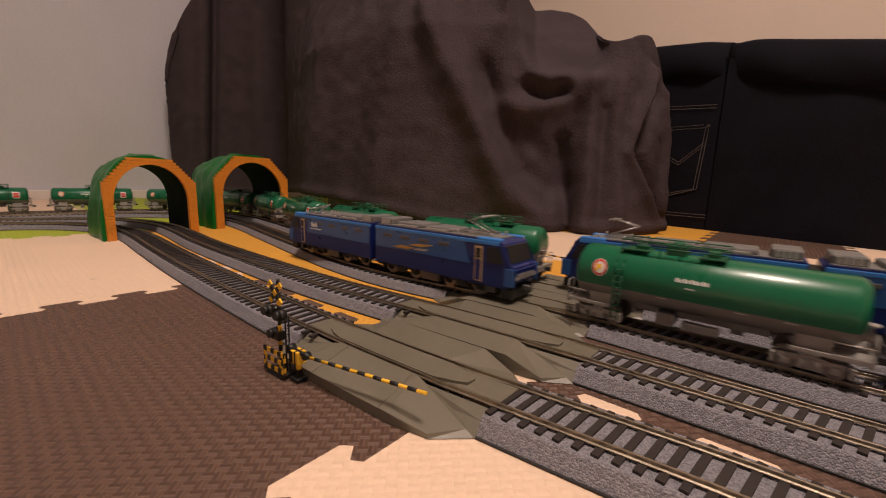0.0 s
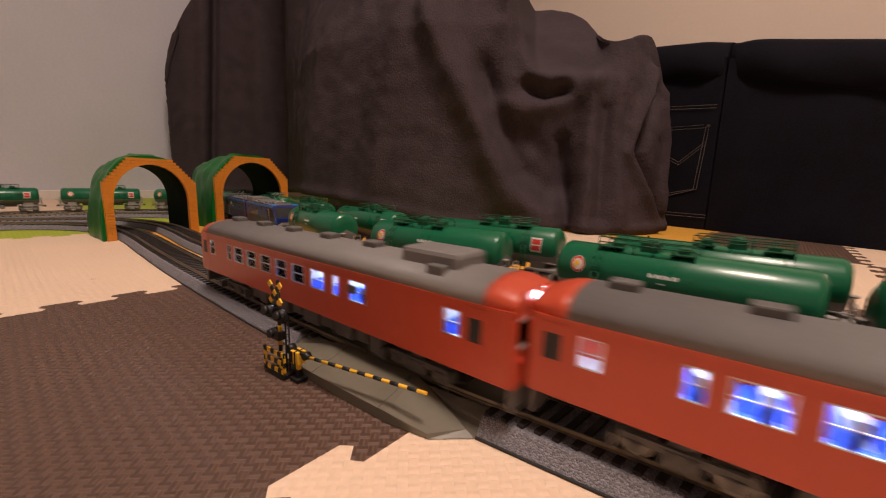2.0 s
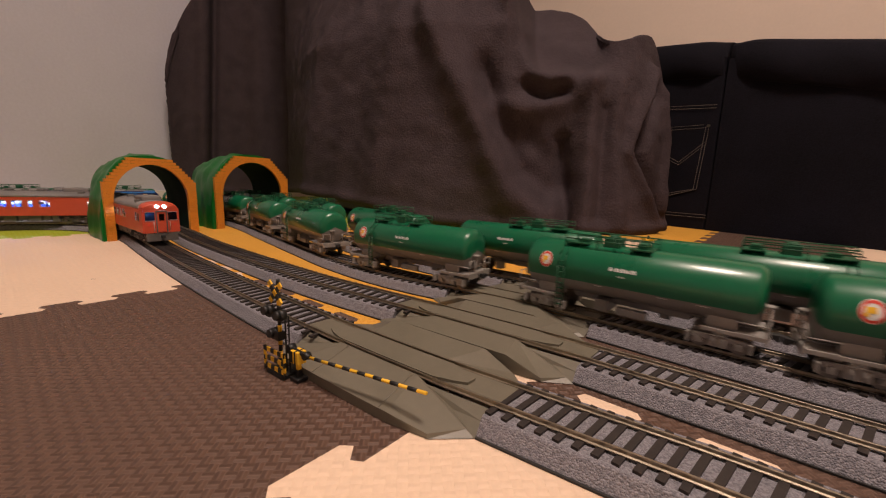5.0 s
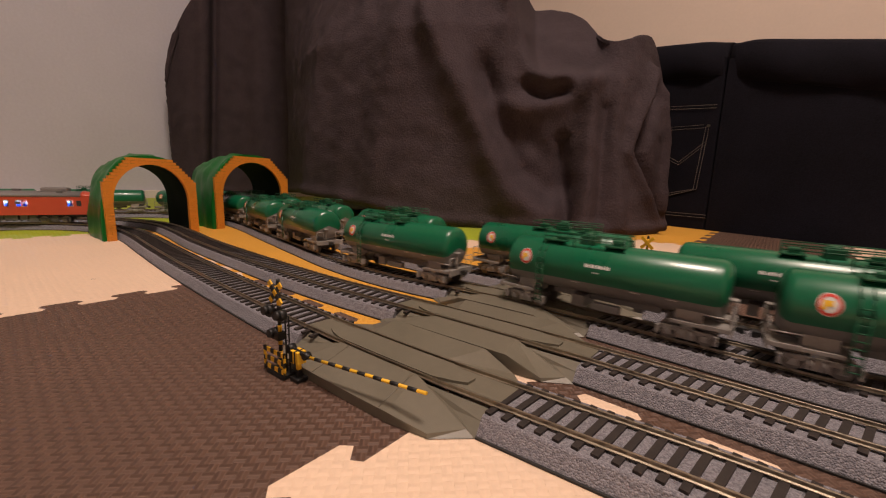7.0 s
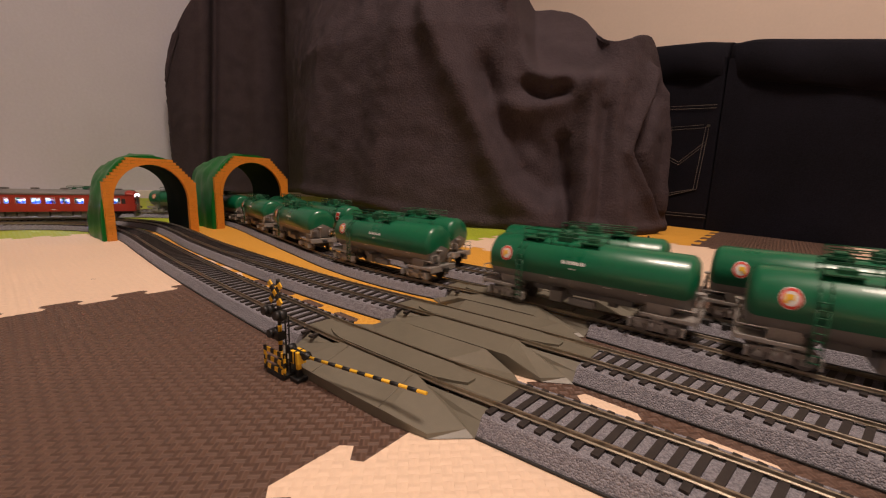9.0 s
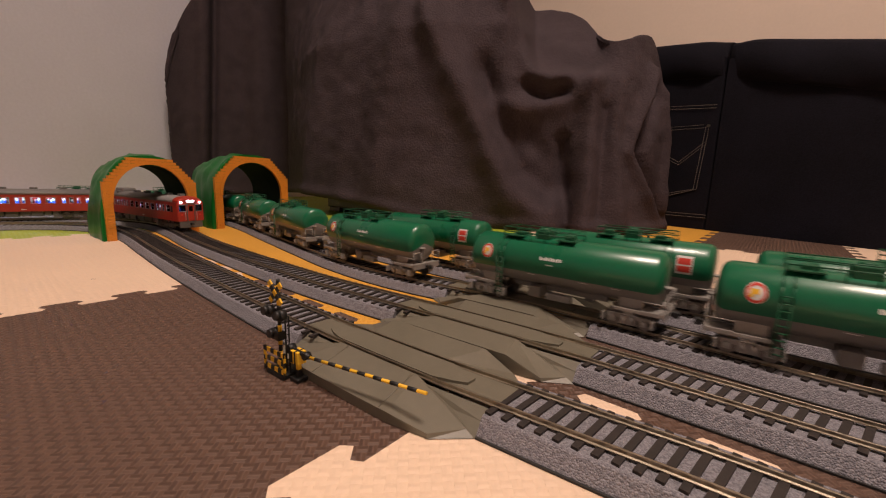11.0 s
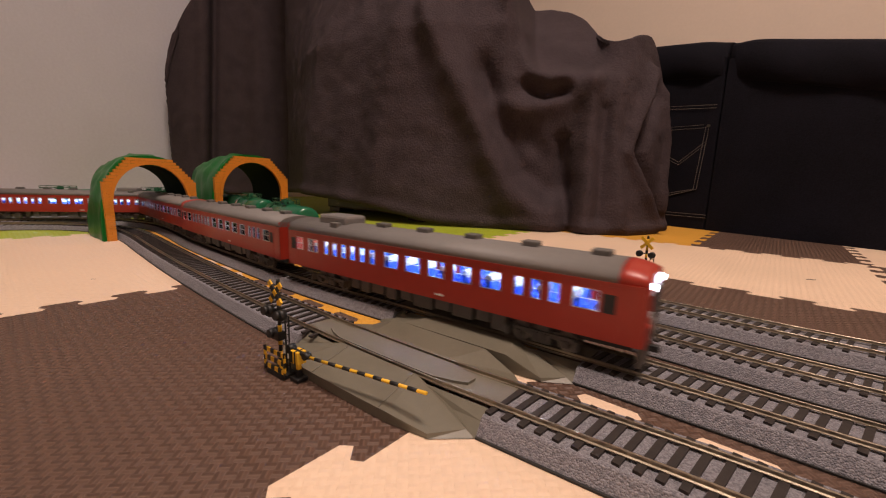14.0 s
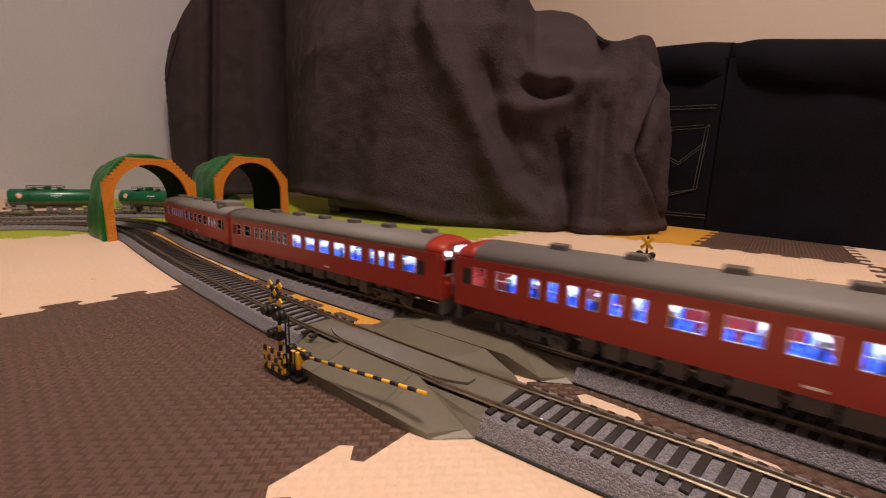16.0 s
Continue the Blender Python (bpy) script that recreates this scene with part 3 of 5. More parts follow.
def crossing_signal(m, arm_len, arm_dz, near, arm_dy=0.004):
    s = thing("crossing_signal", "black and yellow model crossing signal with lowered barrier arm", "crossing signal", m, "crossing signals beside the plates")
    part("base", boxes((-0.008, 0.008, -0.0042, 0.0045, 0, 0.0026), bev=0.0006), BLACK, s)
    bm = bmesh.new()
    bb = bmesh.new()
    striped(bb, bm, (0, 0, 0.0026), (0, 0, 0.0500), 0.0011, 13)
    part("post", bm, YEL_P, s, "yellow bands of the striped post")
    part("post_band", bb, BLACK, s)
    bm = bmesh.new()
    cyl(bm, (0, 0, 0.050), (0, 0, 0.0530), 0.0011, 0.0009, 8)
    part("cap", bm, BLACK, s)
    # ladder behind the post
    bm = boxes((0.0032, 0.0038, 0.0008, 0.0014, 0.0026, 0.034), (0.0064, 0.0070, 0.0008, 0.0014, 0.0026, 0.034), *[(0.0032, 0.0070, 0.0009, 0.0013, 0.006 + 0.0035 * i, 0.0064 + 0.0035 * i) for i in range(8)])
    part("ladder", bm, BLACK, s)
    # crossed boards
    for a in (45, -45):
        by, bk = bmesh.new(), bmesh.new()
        for k in range(5):
            x0 = -0.0075 + 0.003 * k
            add_box(by if k % 2 == 0 else bk, x0, x0 + 0.003, -0.0021 - (0.0003 if a > 0 else 0), -0.0014, -0.0014, 0.0014)
        turn = pose(0, 0, 0.0462, 0, a, 0)
        by.transform(turn)
        bk.transform(turn)
        part("cross_board", by, YEL_P, s, "yellow blocks of the crossed board")
        if near:
            part("cross_board_block", bk, BLACK, s)
        else:
            part("cross_board_block", bk, YEL_P, s)
    # lamps with hoods
    for x, z, y in ((-0.0058, 0.0355, -0.002), (0.0052, 0.0350, -0.002)) + (((-0.0048, 0.0225, 0.0),) if near else ()):
        bm = bmesh.new()
        cyl(bm, (x, y + 0.0016, z), (x, y - 0.0018, z), 0.0030, 0.0030, 14)
        cyl(bm, (x, y - 0.0018, z + 0.0004), (x, y - 0.0040, z + 0.0006), 0.0026, 0.0022, 14)
        part("lamp_head", bm, BLACK, s)
    part("lamp_bar", boxes((-0.006, 0.0055, -0.0004, 0.0004, 0.0352, 0.0362)), BLACK, s)
    part("bell_box", boxes((-0.0025, 0.0025, -0.0025, 0.0018, 0.020, 0.0245), bev=0.0004), BLACK, s)
    # striped guard frame at the foot
    if near:
        by, bk = bmesh.new(), bmesh.new()
        for z in (0.0035, 0.0082, 0.0129):
            for k in range(6):
                add_box(by if k % 2 == round(z * 1000 / 4.7) % 2 else bk, -0.0100 + 0.0033 * k, -0.0067 + 0.0033 * k, -0.0042, -0.0034, z, z + 0.0024)
        for x in (-0.0100, 0.0086):
            for k in range(5):
                add_box(by if k % 2 else bk, x, x + 0.0012, -0.0043, -0.0033, 0.0022 + 0.0027 * k, 0.0049 + 0.0027 * k)
        part("guard_frame", by, YEL_P, s, "yellow stripes of the guard frame")
        part("guard_frame_stripe", bk, BLACK, s)
    # barrier machine
    d = 1 if near else -1
    mx = 0.0135 * d
    by = boxes((mx - 0.0032, mx + 0.0032, -0.001, 0.0045, 0.0100, 0.0170), (mx - 0.0010, mx + 0.0010, 0.0005, 0.003, 0.0060, 0.0100), bev=0.0004)
    part("machine_leg", boxes((mx - 0.0014, mx + 0.0014, 0.0003, 0.0032, 0.0022, 0.0064), (mx - 0.0036, mx + 0.0036, -0.0015, 0.005, 0.0004, 0.0024), bev=0.0004), BLACK, s)
    part("barrier_machine", by, YEL_P, s, "yellow barrier machine housing")
    part("machine_band", boxes((mx - 0.0034, mx - 0.0012, -0.0012, 0.0047, 0.0104, 0.0168), (mx + 0.0004, mx + 0.0014, -0.0013, 0.0048, 0.0098, 0.0172), bev=0.0002), BLACK, s)
    bm = bmesh.new()
    cyl(bm, (mx - 0.006 * d, 0.0015, 0.0165), (mx + 0.0105 * d, 0.0015, 0.0160), 0.0012, 0.0012, 8)
    cyl(bm, (mx - 0.006 * d, -0.0005, 0.0165), (mx - 0.006 * d, 0.0035, 0.0165), 0.0024, 0.0024, 10)
    cyl(bm, (mx + 0.0075 * d, -0.0003, 0.0160), (mx + 0.0075 * d, 0.0033, 0.0160), 0.0020, 0.0020, 10)
    part("arm_hinge", bm, BLACK, s)
    a = Vector((mx + 0.0095 * d, 0.0015, 0.0158))
    b = a + Vector((arm_len * d, arm_dy, arm_dz))
    arm = part("barrier_arm", cyl(bmesh.new(), a, b, 0.00082, 0.00082, 8), YEL_P, s, "yellow barrier arm with black bands")
    for k in range(1, 15, 2):
        part("band", cyl(bmesh.new(), a.lerp(b, k / 15), a.lerp(b, (k + 1) / 15), 0.00092, 0.00092, 8), BLACK, arm)
    return s


crossing_signal(pose(-0.1795, 0.0880, 0.0, 0, 0, 5), 0.0725, 0.0030, True, 0.0065).scale = (0.91, 0.91, 0.93)
crossing_signal(pose(-0.0905, 0.4085, 0.0), 0.079, 0.004, False, 0.0)


# ---- blanket over furniture ----
# plan of the front: x, y, height of the hem, height of the top
FRONT = [(-1.739, 0.468, 0.02, 0.42, 0.0), (-1.749, 0.502, 0.02, 0.575, 0.040), (-1.756, 0.551, 0.02, 0.68, 0.089), (-1.740, 0.615, 0.02, 0.80, 0.155), (-1.709, 0.734, 0.02, 1.10, 0.278), (-1.640, 0.850, 0.03, 1.20, 0.418),
         (-1.040, 0.590, 0.056, 0.86, 0.640), (-1.015, 0.576, 0.055, 0.82, 0.68), (-0.840, 0.579, 0.042, 0.76, 0.907), (-0.744, 0.591, 0.034, 0.73, 1.044), (-0.663, 0.608, 0.023, 0.71, 1.193), (-0.597, 0.633, 0.010, 0.69, 1.323),
         (-0.543, 0.667, 0.003, 0.67, 1.422), (-0.487, 0.696, 0.001, 0.64, 1.516), (-0.434, 0.725, 0.001, 0.57, 1.601)]
FRONT += [(-0.415, 0.738, 0.001, 0.565, 1.630), (-0.396, 0.751, 0.001, 0.560, 1.660), (-0.375, 0.765, 0.001, 0.580, 1.692), (-0.354, 0.776, 0.001, 0.555, 1.720), (-0.336, 0.785, 0.001, 0.515, 1.743),
          (-0.319, 0.788, 0.001, 0.475, 1.760), (-0.289, 0.794, 0.001, 0.430, 1.790), (-0.264, 0.811, 0.001, 0.400, 1.820), (-0.243, 0.825, 0.001, 0.388, 1.845), (-0.230, 0.846, 0.001, 0.387, 1.870),
          (-0.214, 0.874, 0.001, 0.400, 1.903), (-0.204, 0.920, 0.001, 0.411, 1.950), (-0.196, 0.959, 0.001, 0.408, 1.989), (-0.194, 1.000, 0.001, 0.345, 2.030), (-0.193, 1.030, 0.001, 0.280, 2.060)]
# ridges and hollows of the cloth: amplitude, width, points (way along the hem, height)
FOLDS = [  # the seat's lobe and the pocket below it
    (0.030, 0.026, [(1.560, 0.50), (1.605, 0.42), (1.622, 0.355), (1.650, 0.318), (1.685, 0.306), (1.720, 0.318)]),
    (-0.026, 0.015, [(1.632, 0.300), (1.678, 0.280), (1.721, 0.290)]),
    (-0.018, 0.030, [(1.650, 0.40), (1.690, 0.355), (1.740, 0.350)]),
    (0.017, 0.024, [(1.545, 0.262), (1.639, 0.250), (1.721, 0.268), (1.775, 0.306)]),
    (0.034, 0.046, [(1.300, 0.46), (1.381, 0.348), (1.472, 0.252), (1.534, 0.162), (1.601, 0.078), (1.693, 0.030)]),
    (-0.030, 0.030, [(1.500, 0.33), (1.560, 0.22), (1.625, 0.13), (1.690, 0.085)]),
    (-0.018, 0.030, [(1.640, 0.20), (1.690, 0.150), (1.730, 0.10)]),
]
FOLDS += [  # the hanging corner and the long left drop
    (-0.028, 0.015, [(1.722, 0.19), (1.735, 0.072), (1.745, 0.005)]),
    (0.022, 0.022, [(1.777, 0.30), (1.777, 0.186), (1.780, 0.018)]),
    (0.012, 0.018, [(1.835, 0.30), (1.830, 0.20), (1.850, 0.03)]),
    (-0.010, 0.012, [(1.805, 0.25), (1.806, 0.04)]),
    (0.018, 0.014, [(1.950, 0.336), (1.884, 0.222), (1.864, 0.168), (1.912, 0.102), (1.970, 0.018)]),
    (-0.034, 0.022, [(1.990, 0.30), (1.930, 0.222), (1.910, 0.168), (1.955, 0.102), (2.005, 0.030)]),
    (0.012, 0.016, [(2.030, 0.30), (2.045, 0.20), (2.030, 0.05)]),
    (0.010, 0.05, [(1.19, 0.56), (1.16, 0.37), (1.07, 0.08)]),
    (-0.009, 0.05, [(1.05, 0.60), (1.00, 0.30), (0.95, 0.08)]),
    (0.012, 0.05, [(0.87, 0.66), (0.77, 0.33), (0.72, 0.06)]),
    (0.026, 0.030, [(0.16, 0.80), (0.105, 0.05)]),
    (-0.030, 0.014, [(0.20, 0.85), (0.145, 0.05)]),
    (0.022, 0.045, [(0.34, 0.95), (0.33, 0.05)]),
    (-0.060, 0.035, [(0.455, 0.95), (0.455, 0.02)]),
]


def near_line(s, z, pts):
    """Distance from (s, z) to a bent line."""
    best = 9.0
    for (a, b), (c, d) in zip(pts, pts[1:]):
        u = ((s - a) * (c - a) + (z - b) * (d - b)) / ((c - a) ** 2 + (d - b) ** 2)
        u = min(1.0, max(0.0, u))
        best = min(best, math.hypot(s - a - u * (c - a), z - b - u * (d - b)))
    return best


def blanket():
    seg = [0.0]
    for a, b in zip(FRONT, FRONT[1:]):
        seg.append(seg[-1] + math.hypot(a[0] - b[0], a[1] - b[1]))
    seg = np.array(seg)
    data = np.array(FRONT)
    nu, nv, nt = 330, 110, 14
    bm = bmesh.new()
    rows = []

    def soft(s, c):
        return sum(float(np.interp(s + o, seg, data[:, c])) * w for o, w in ((-0.02, 0.25), (0, 0.5), (0.02, 0.25)))
    for i in range(nu + 1):
        s = seg[-1] * i / nu
        x, y, hem, top = (soft(s, c) for c in range(4))
        a = Vector((soft(s - 0.05, 0), soft(s - 0.05, 1)))
        b = Vector((soft(s + 0.05, 0), soft(s + 0.05, 1)))
        d = (b - a).normalized()
        out = Vector((d.y, -d.x))
        g = float(np.interp(s, seg, data[:, 4]))
        right = min(1.0, max(0.0, (g - 1.56) / 0.10))
        depth = 0.30 - 0.22 * right
        ease = float(np.interp(g, (1.78, 1.87), (1.15, 0.12)))
        col = []
        for j in range(nv + nt + 1):
            if j <= nv:
                z = hem + (top - hem) * j / nv
                back = 0.0
            else:
                w = (j - nv) / nt
                z = top + 0.010 * math.sin(w * 3.1) - (0.03 + 0.12 * right) * w * w
                back = w * depth * min(1.0, max(0.0, (g - 0.06) / 0.25))
            shelf = max(0.0, z - 0.315)
            lean = min(1.0, max(0.0, (g - 0.55) / 0.10))
            push = -back - right * (ease * shelf + 0.10 * z) - (1 - right) * lean * (0.32 * max(0.0, z - 0.42) + 0.05 * z)
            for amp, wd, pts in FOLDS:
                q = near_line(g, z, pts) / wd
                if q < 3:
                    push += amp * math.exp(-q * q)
            push += math.exp(-((z - hem - 0.012) / 0.011) ** 2) * 0.006
            push += 0.008 * noise.noise(Vector((x * 7, y * 7, z * 7))) + 0.003 * noise.noise(Vector((x * 30, y * 30, z * 30))) + 0.0012 * noise.noise(Vector((x * 120, y * 120, z * 120)))
            dz = 0.003 * noise.noise(Vector((g * 9, 3.3, 0.0))) * right
            col.append(bm.verts.new((x + out.x * push, y + out.y * push, max(0.0006, z + dz * min(1.0, j / nv)))))
        rows.append(col)
    for c0, c1 in zip(rows, rows[1:]):
        for j in range(nv + nt):
            f = bm.faces.new((c0[j], c1[j], c1[j + 1], c0[j + 1]))
            f.smooth = True
    ob = part("blanket", bm, FLEECE)
    mod = ob.modifiers.new("thickness", "SOLIDIFY")
    mod.thickness, mod.offset = 0.006, -1
    return tagged(ob, "dark grey-brown fleece blanket draped in folds over furniture", "blanket")


blanket()
low = thing("low_cabinet", "dark brown wooden cabinet under the fleece blanket", "cabinet", pose(-0.84, 0.86, 0.0))
part("plinth", boxes((-0.20, 0.20, -0.185, 0.30, 0.012, 0.075), bev=0.004), DARKWOOD, low)
part("body", boxes((-0.18, 0.18, -0.05, 0.30, 0.075, 0.34), bev=0.004), DARKWOOD, low)
for x in (-0.195, 0.145):
    for y in (-0.18, 0.24):
        part("foot", boxes((x, x + 0.05, y, y + 0.05, 0.0004, 0.012)), DARKWOOD, low)


# ---- denim storage boxes ----
def denim_box(m, w, top_l, top_r, pocket):
    t = thing("storage_box", "dark denim covered storage box with a padded lid", "storage box", m, "denim boxes behind the mats")
    part("body", prism(bmesh.new(), [(0.001, 0.0), (w - 0.001, 0.0), (w - 0.001, top_r - 0.04), (0.001, top_l - 0.04)], 0.004, 0.40), DENIM, t)
    bm = bmesh.new()
    lip = 0.085
    n = 26
    prof = [(0.0, 0.0), (-0.006, 0.006), (-0.008, lip * 0.5), (-0.004, lip - 0.008), (0.008, lip), (0.2, lip + 0.006), (0.40, lip), (0.405, 0.0)]
    rings = []
    for q in range(n + 1):
        x = 0.001 + (w - 0.002) * q / n
        z0 = top_l + (top_r - top_l) * q / n - lip
        pinch = math.exp(-(x / 0.035) ** 2) + math.exp(-((w - x) / 0.035) ** 2)
        rings.append([bm.verts.new((x, y + 0.012 * pinch + 0.0025 * math.sin(x * 31 + k), z0 + z - 0.006 * pinch * (z > 0.05) + 0.0012 * math.sin(x * 19))) for k, (y, z) in enumerate(prof)])
    for r0, r1 in zip(rings, rings[1:]):
        for j in range(len(prof) - 1):
            f = bm.faces.new((r0[j], r0[j + 1], r1[j + 1], r1[j]))
            f.smooth = True
        bm.faces.new((r0[-1], r0[0], r1[0], r1[-1]))
    bm.faces.new(rings[0])
    bm.faces.new(rings[-1][::-1])
    part("lid", bm, DENIM, t, "padded denim lid with puckered corner")
    if pocket:
        x0, x1, zb = w - 0.165, w - 0.018, 0.075

        def seam(bm, a, b):
            a, b = Vector(a), Vector(b)
            n = max(3, int((b - a).length / 0.0045))
            for k in range(n):
                p, q = a.lerp(b, k / n), a.lerp(b, (k + 0.68) / n)
                cyl(bm, (p.x, 0.0014, p.y), (q.x, 0.0014, q.y), 0.0006, 0.0006, 5)
        bm = bmesh.new()
        for o in (0.0, 0.007):
            seam(bm, (x0 - 0.03, 0.255 - o), (x1 - 0.01, 0.250 - o))
            seam(bm, (x0 + 0.02, 0.19 + o), (x0 + 0.085, 0.157 + o))
            seam(bm, (x0 + 0.085, 0.157 + o), (x1, 0.206 + o))
            seam(bm, (x1 - o, 0.245), (x1 - 0.010 - o, zb + 0.022))
            seam(bm, (x1 - 0.010 - o, zb + 0.022), (x0 + 0.055, zb + o))
            seam(bm, (x0 + 0.055, zb + o), (x0 - 0.03, zb + 0.03 + o))
            seam(bm, (x0 - 0.03, 0.312 - o), (x1 + 0.012, 0.293 - o))
            seam(bm, (x0 - 0.03, 0.036 - o), (x1 + 0.022, 0.036 - o))
        tagged(part("stitching", bm, THREAD, t, "pale double stitching of a jeans pocket"), "", "", "", "stuff")
        bm = bmesh.new()
        prism(bm, [(x0 - 0.03, zb + 0.03), (x0 + 0.055, zb), (x1 - 0.010, zb + 0.022), (x1, 0.252), (x0 - 0.03, 0.252)], 0.0018, 0.0060)
        part("pocket", bm, DENIM, t)
        bm = bmesh.new()
        cyl(bm, (x1 - 0.002, 0.0010, 0.247), (x1 - 0.002, 0.0040, 0.247), 0.0035, 0.003, 12)
        part("rivet", bm, RAIL, t, "small copper pocket rivet")
    return t


denim_box(pose(-0.47, 1.259, 0.0004, 0, 0, -20.6), 0.358, 0.495, 0.436, True)
denim_box(pose(-0.132, 1.132, 0.0004, 0, 0, -20.6), 0.40, 0.432, 0.325, False)


# ---- rolling stock; x along the car, rail top at z = 0 ----
def wheelset_mesh(r=0.0054):
    bm = bmesh.new()
    for s in (-1, 1):
        y = s * 0.0090
        cyl(bm, (0, y - s * 0.0004, 0), (0, y + s * 0.0018, 0), r, r, 18)
        cyl(bm, (0, y - s * 0.0010, 0), (0, y - s * 0.0004, 0), r + 0.0005, r + 0.0005, 18)
        cyl(bm, (0, y + s * 0.0018, 0), (0, y + s * 0.0023, 0), r * 0.45, r * 0.35, 10)
    cyl(bm, (0, -0.008, 0), (0, 0.008, 0), 0.0010, 0.0010, 8)
    return bm


WHEEL_ME = mesh_of("wheelset", wheelset_mesh(), WHEEL)
BIGWHEEL_ME = mesh_of("wheelset", wheelset_mesh(0.0068), WHEEL)


def bogie(parent, x, base, material, wheels, r, tall=0.0):
    """A bogie: two side frames with axle boxes and springs, a bolster and two wheelsets."""
    bm = bmesh.new()
    for s in (-1, 1):
        y0, y1 = sorted((s * 0.0121, s * 0.0137))
        add_box(bm, x - base / 2 - 0.004, x + base / 2 + 0.004, y0, y1, r + 0.0006, r + 0.0030)
        add_box(bm, x - 0.0055, x + 0.0055, y0 - 0.0003, y1 + 0.0003, r - 0.0028, r + 0.0022)
        for a in (-1, 1):
            cx = x + a * base / 2
            add_box(bm, cx - 0.0024, cx + 0.0024, y0 - 0.0004, y1 + 0.0006, r - 0.0022, r + 0.0012)
            cyl(bm, (cx, s * 0.0131, r), (cx, s * 0.0149, r), 0.0017, 0.0014, 10)
            cyl(bm, (x + a * 0.0028, s * 0.0135, r - 0.0026), (x + a * 0.0028, s * 0.0135, r + 0.0022), 0.0014, 0.0014, 8)
            add_box(bm, x + a * (base / 2 + 0.006) - 0.0008, x + a * (base / 2 + 0.006) + 0.0008, y0 - 0.0035, y1, r - 0.0018, r + 0.0030)
    add_box(bm, x - 0.0035, x + 0.0035, -0.0124, 0.0124, r - 0.0005, r + 0.0042 + tall)
    frame_ob = part("bogie", bm, material, parent)
    for a in (-1, 1):
        piece("wheelset", wheels, frame_ob, pose(x + a * base / 2, 0, r))
    return frame_ob


def tank_shell(a0, a1, r, half, seg=28, ends=0.006, zc=0.0305):
    """Part of a dished tank's skin between two angles (degrees from the bottom, both sides)."""
    bm = bmesh.new()
    prof = [(-half - 0.0012, 0.0), (-half - 0.0010, r * 0.45), (-half - 0.0002, r * 0.78), (-half + 0.0018, r * 0.93), (-half + 0.0045, r), (half - 0.0045, r), (half - 0.0018, r * 0.93), (half + 0.0002, r * 0.78), (half + 0.0010, r * 0.45), (half + 0.0012, 0.0)]
    rows = []
    for q in range(seg + 1):
        a = radians(a0 + (a1 - a0) * q / seg)
        rows.append([bm.verts.new((x, rr * math.sin(a), zc - rr * math.cos(a))) for x, rr in prof])
    for r0, r1 in zip(rows, rows[1:]):
        for j in range(len(prof) - 1):
            f = bm.faces.new((r0[j], r0[j + 1], r1[j + 1], r1[j]))
            f.smooth = True
    bmesh.ops.remove_doubles(bm, verts=bm.verts, dist=1e-6)
    return bm


def patch(bm, x0, x1, z0, z1, side, r=0.0165, zc=0.0305, lift=0.00012, n=6, disc=False):
    """A print that follows the tank's round side."""
    if disc:
        cx, cz, rad = (x0 + x1) / 2, (z0 + z1) / 2, (x1 - x0) / 2
        mid = bm.verts.new((cx, side * (math.sqrt((r + lift) ** 2 - (cz - zc) ** 2)), cz))
        last = None
        for share in (0.25, 0.5, 0.75, 1.0):
            ring = []
            for k in range(28):
                a = 2 * math.pi * k / 28
                z = cz + rad * share * math.sin(a)
                ring.append(bm.verts.new((cx + rad * share * math.cos(a), side * math.sqrt((r + lift) ** 2 - (z - zc) ** 2), z)))
            for k in range(28):
                n = (k + 1) % 28
                bm.faces.new((mid, ring[k], ring[n]) if last is None else (last[k], ring[k], ring[n], last[n]))
            last = ring
        return bm
    rows = []
    for k in range(n + 1):
        z = z0 + (z1 - z0) * k / n
        y = side * math.sqrt((r + lift) ** 2 - (z - zc) ** 2)
        rows.append((bm.verts.new((x0, y, z)), bm.verts.new((x1, y, z))))
    for a, b in zip(rows, rows[1:]):
        bm.faces.new((a[0], a[1], b[1], b[0]))
    return bm


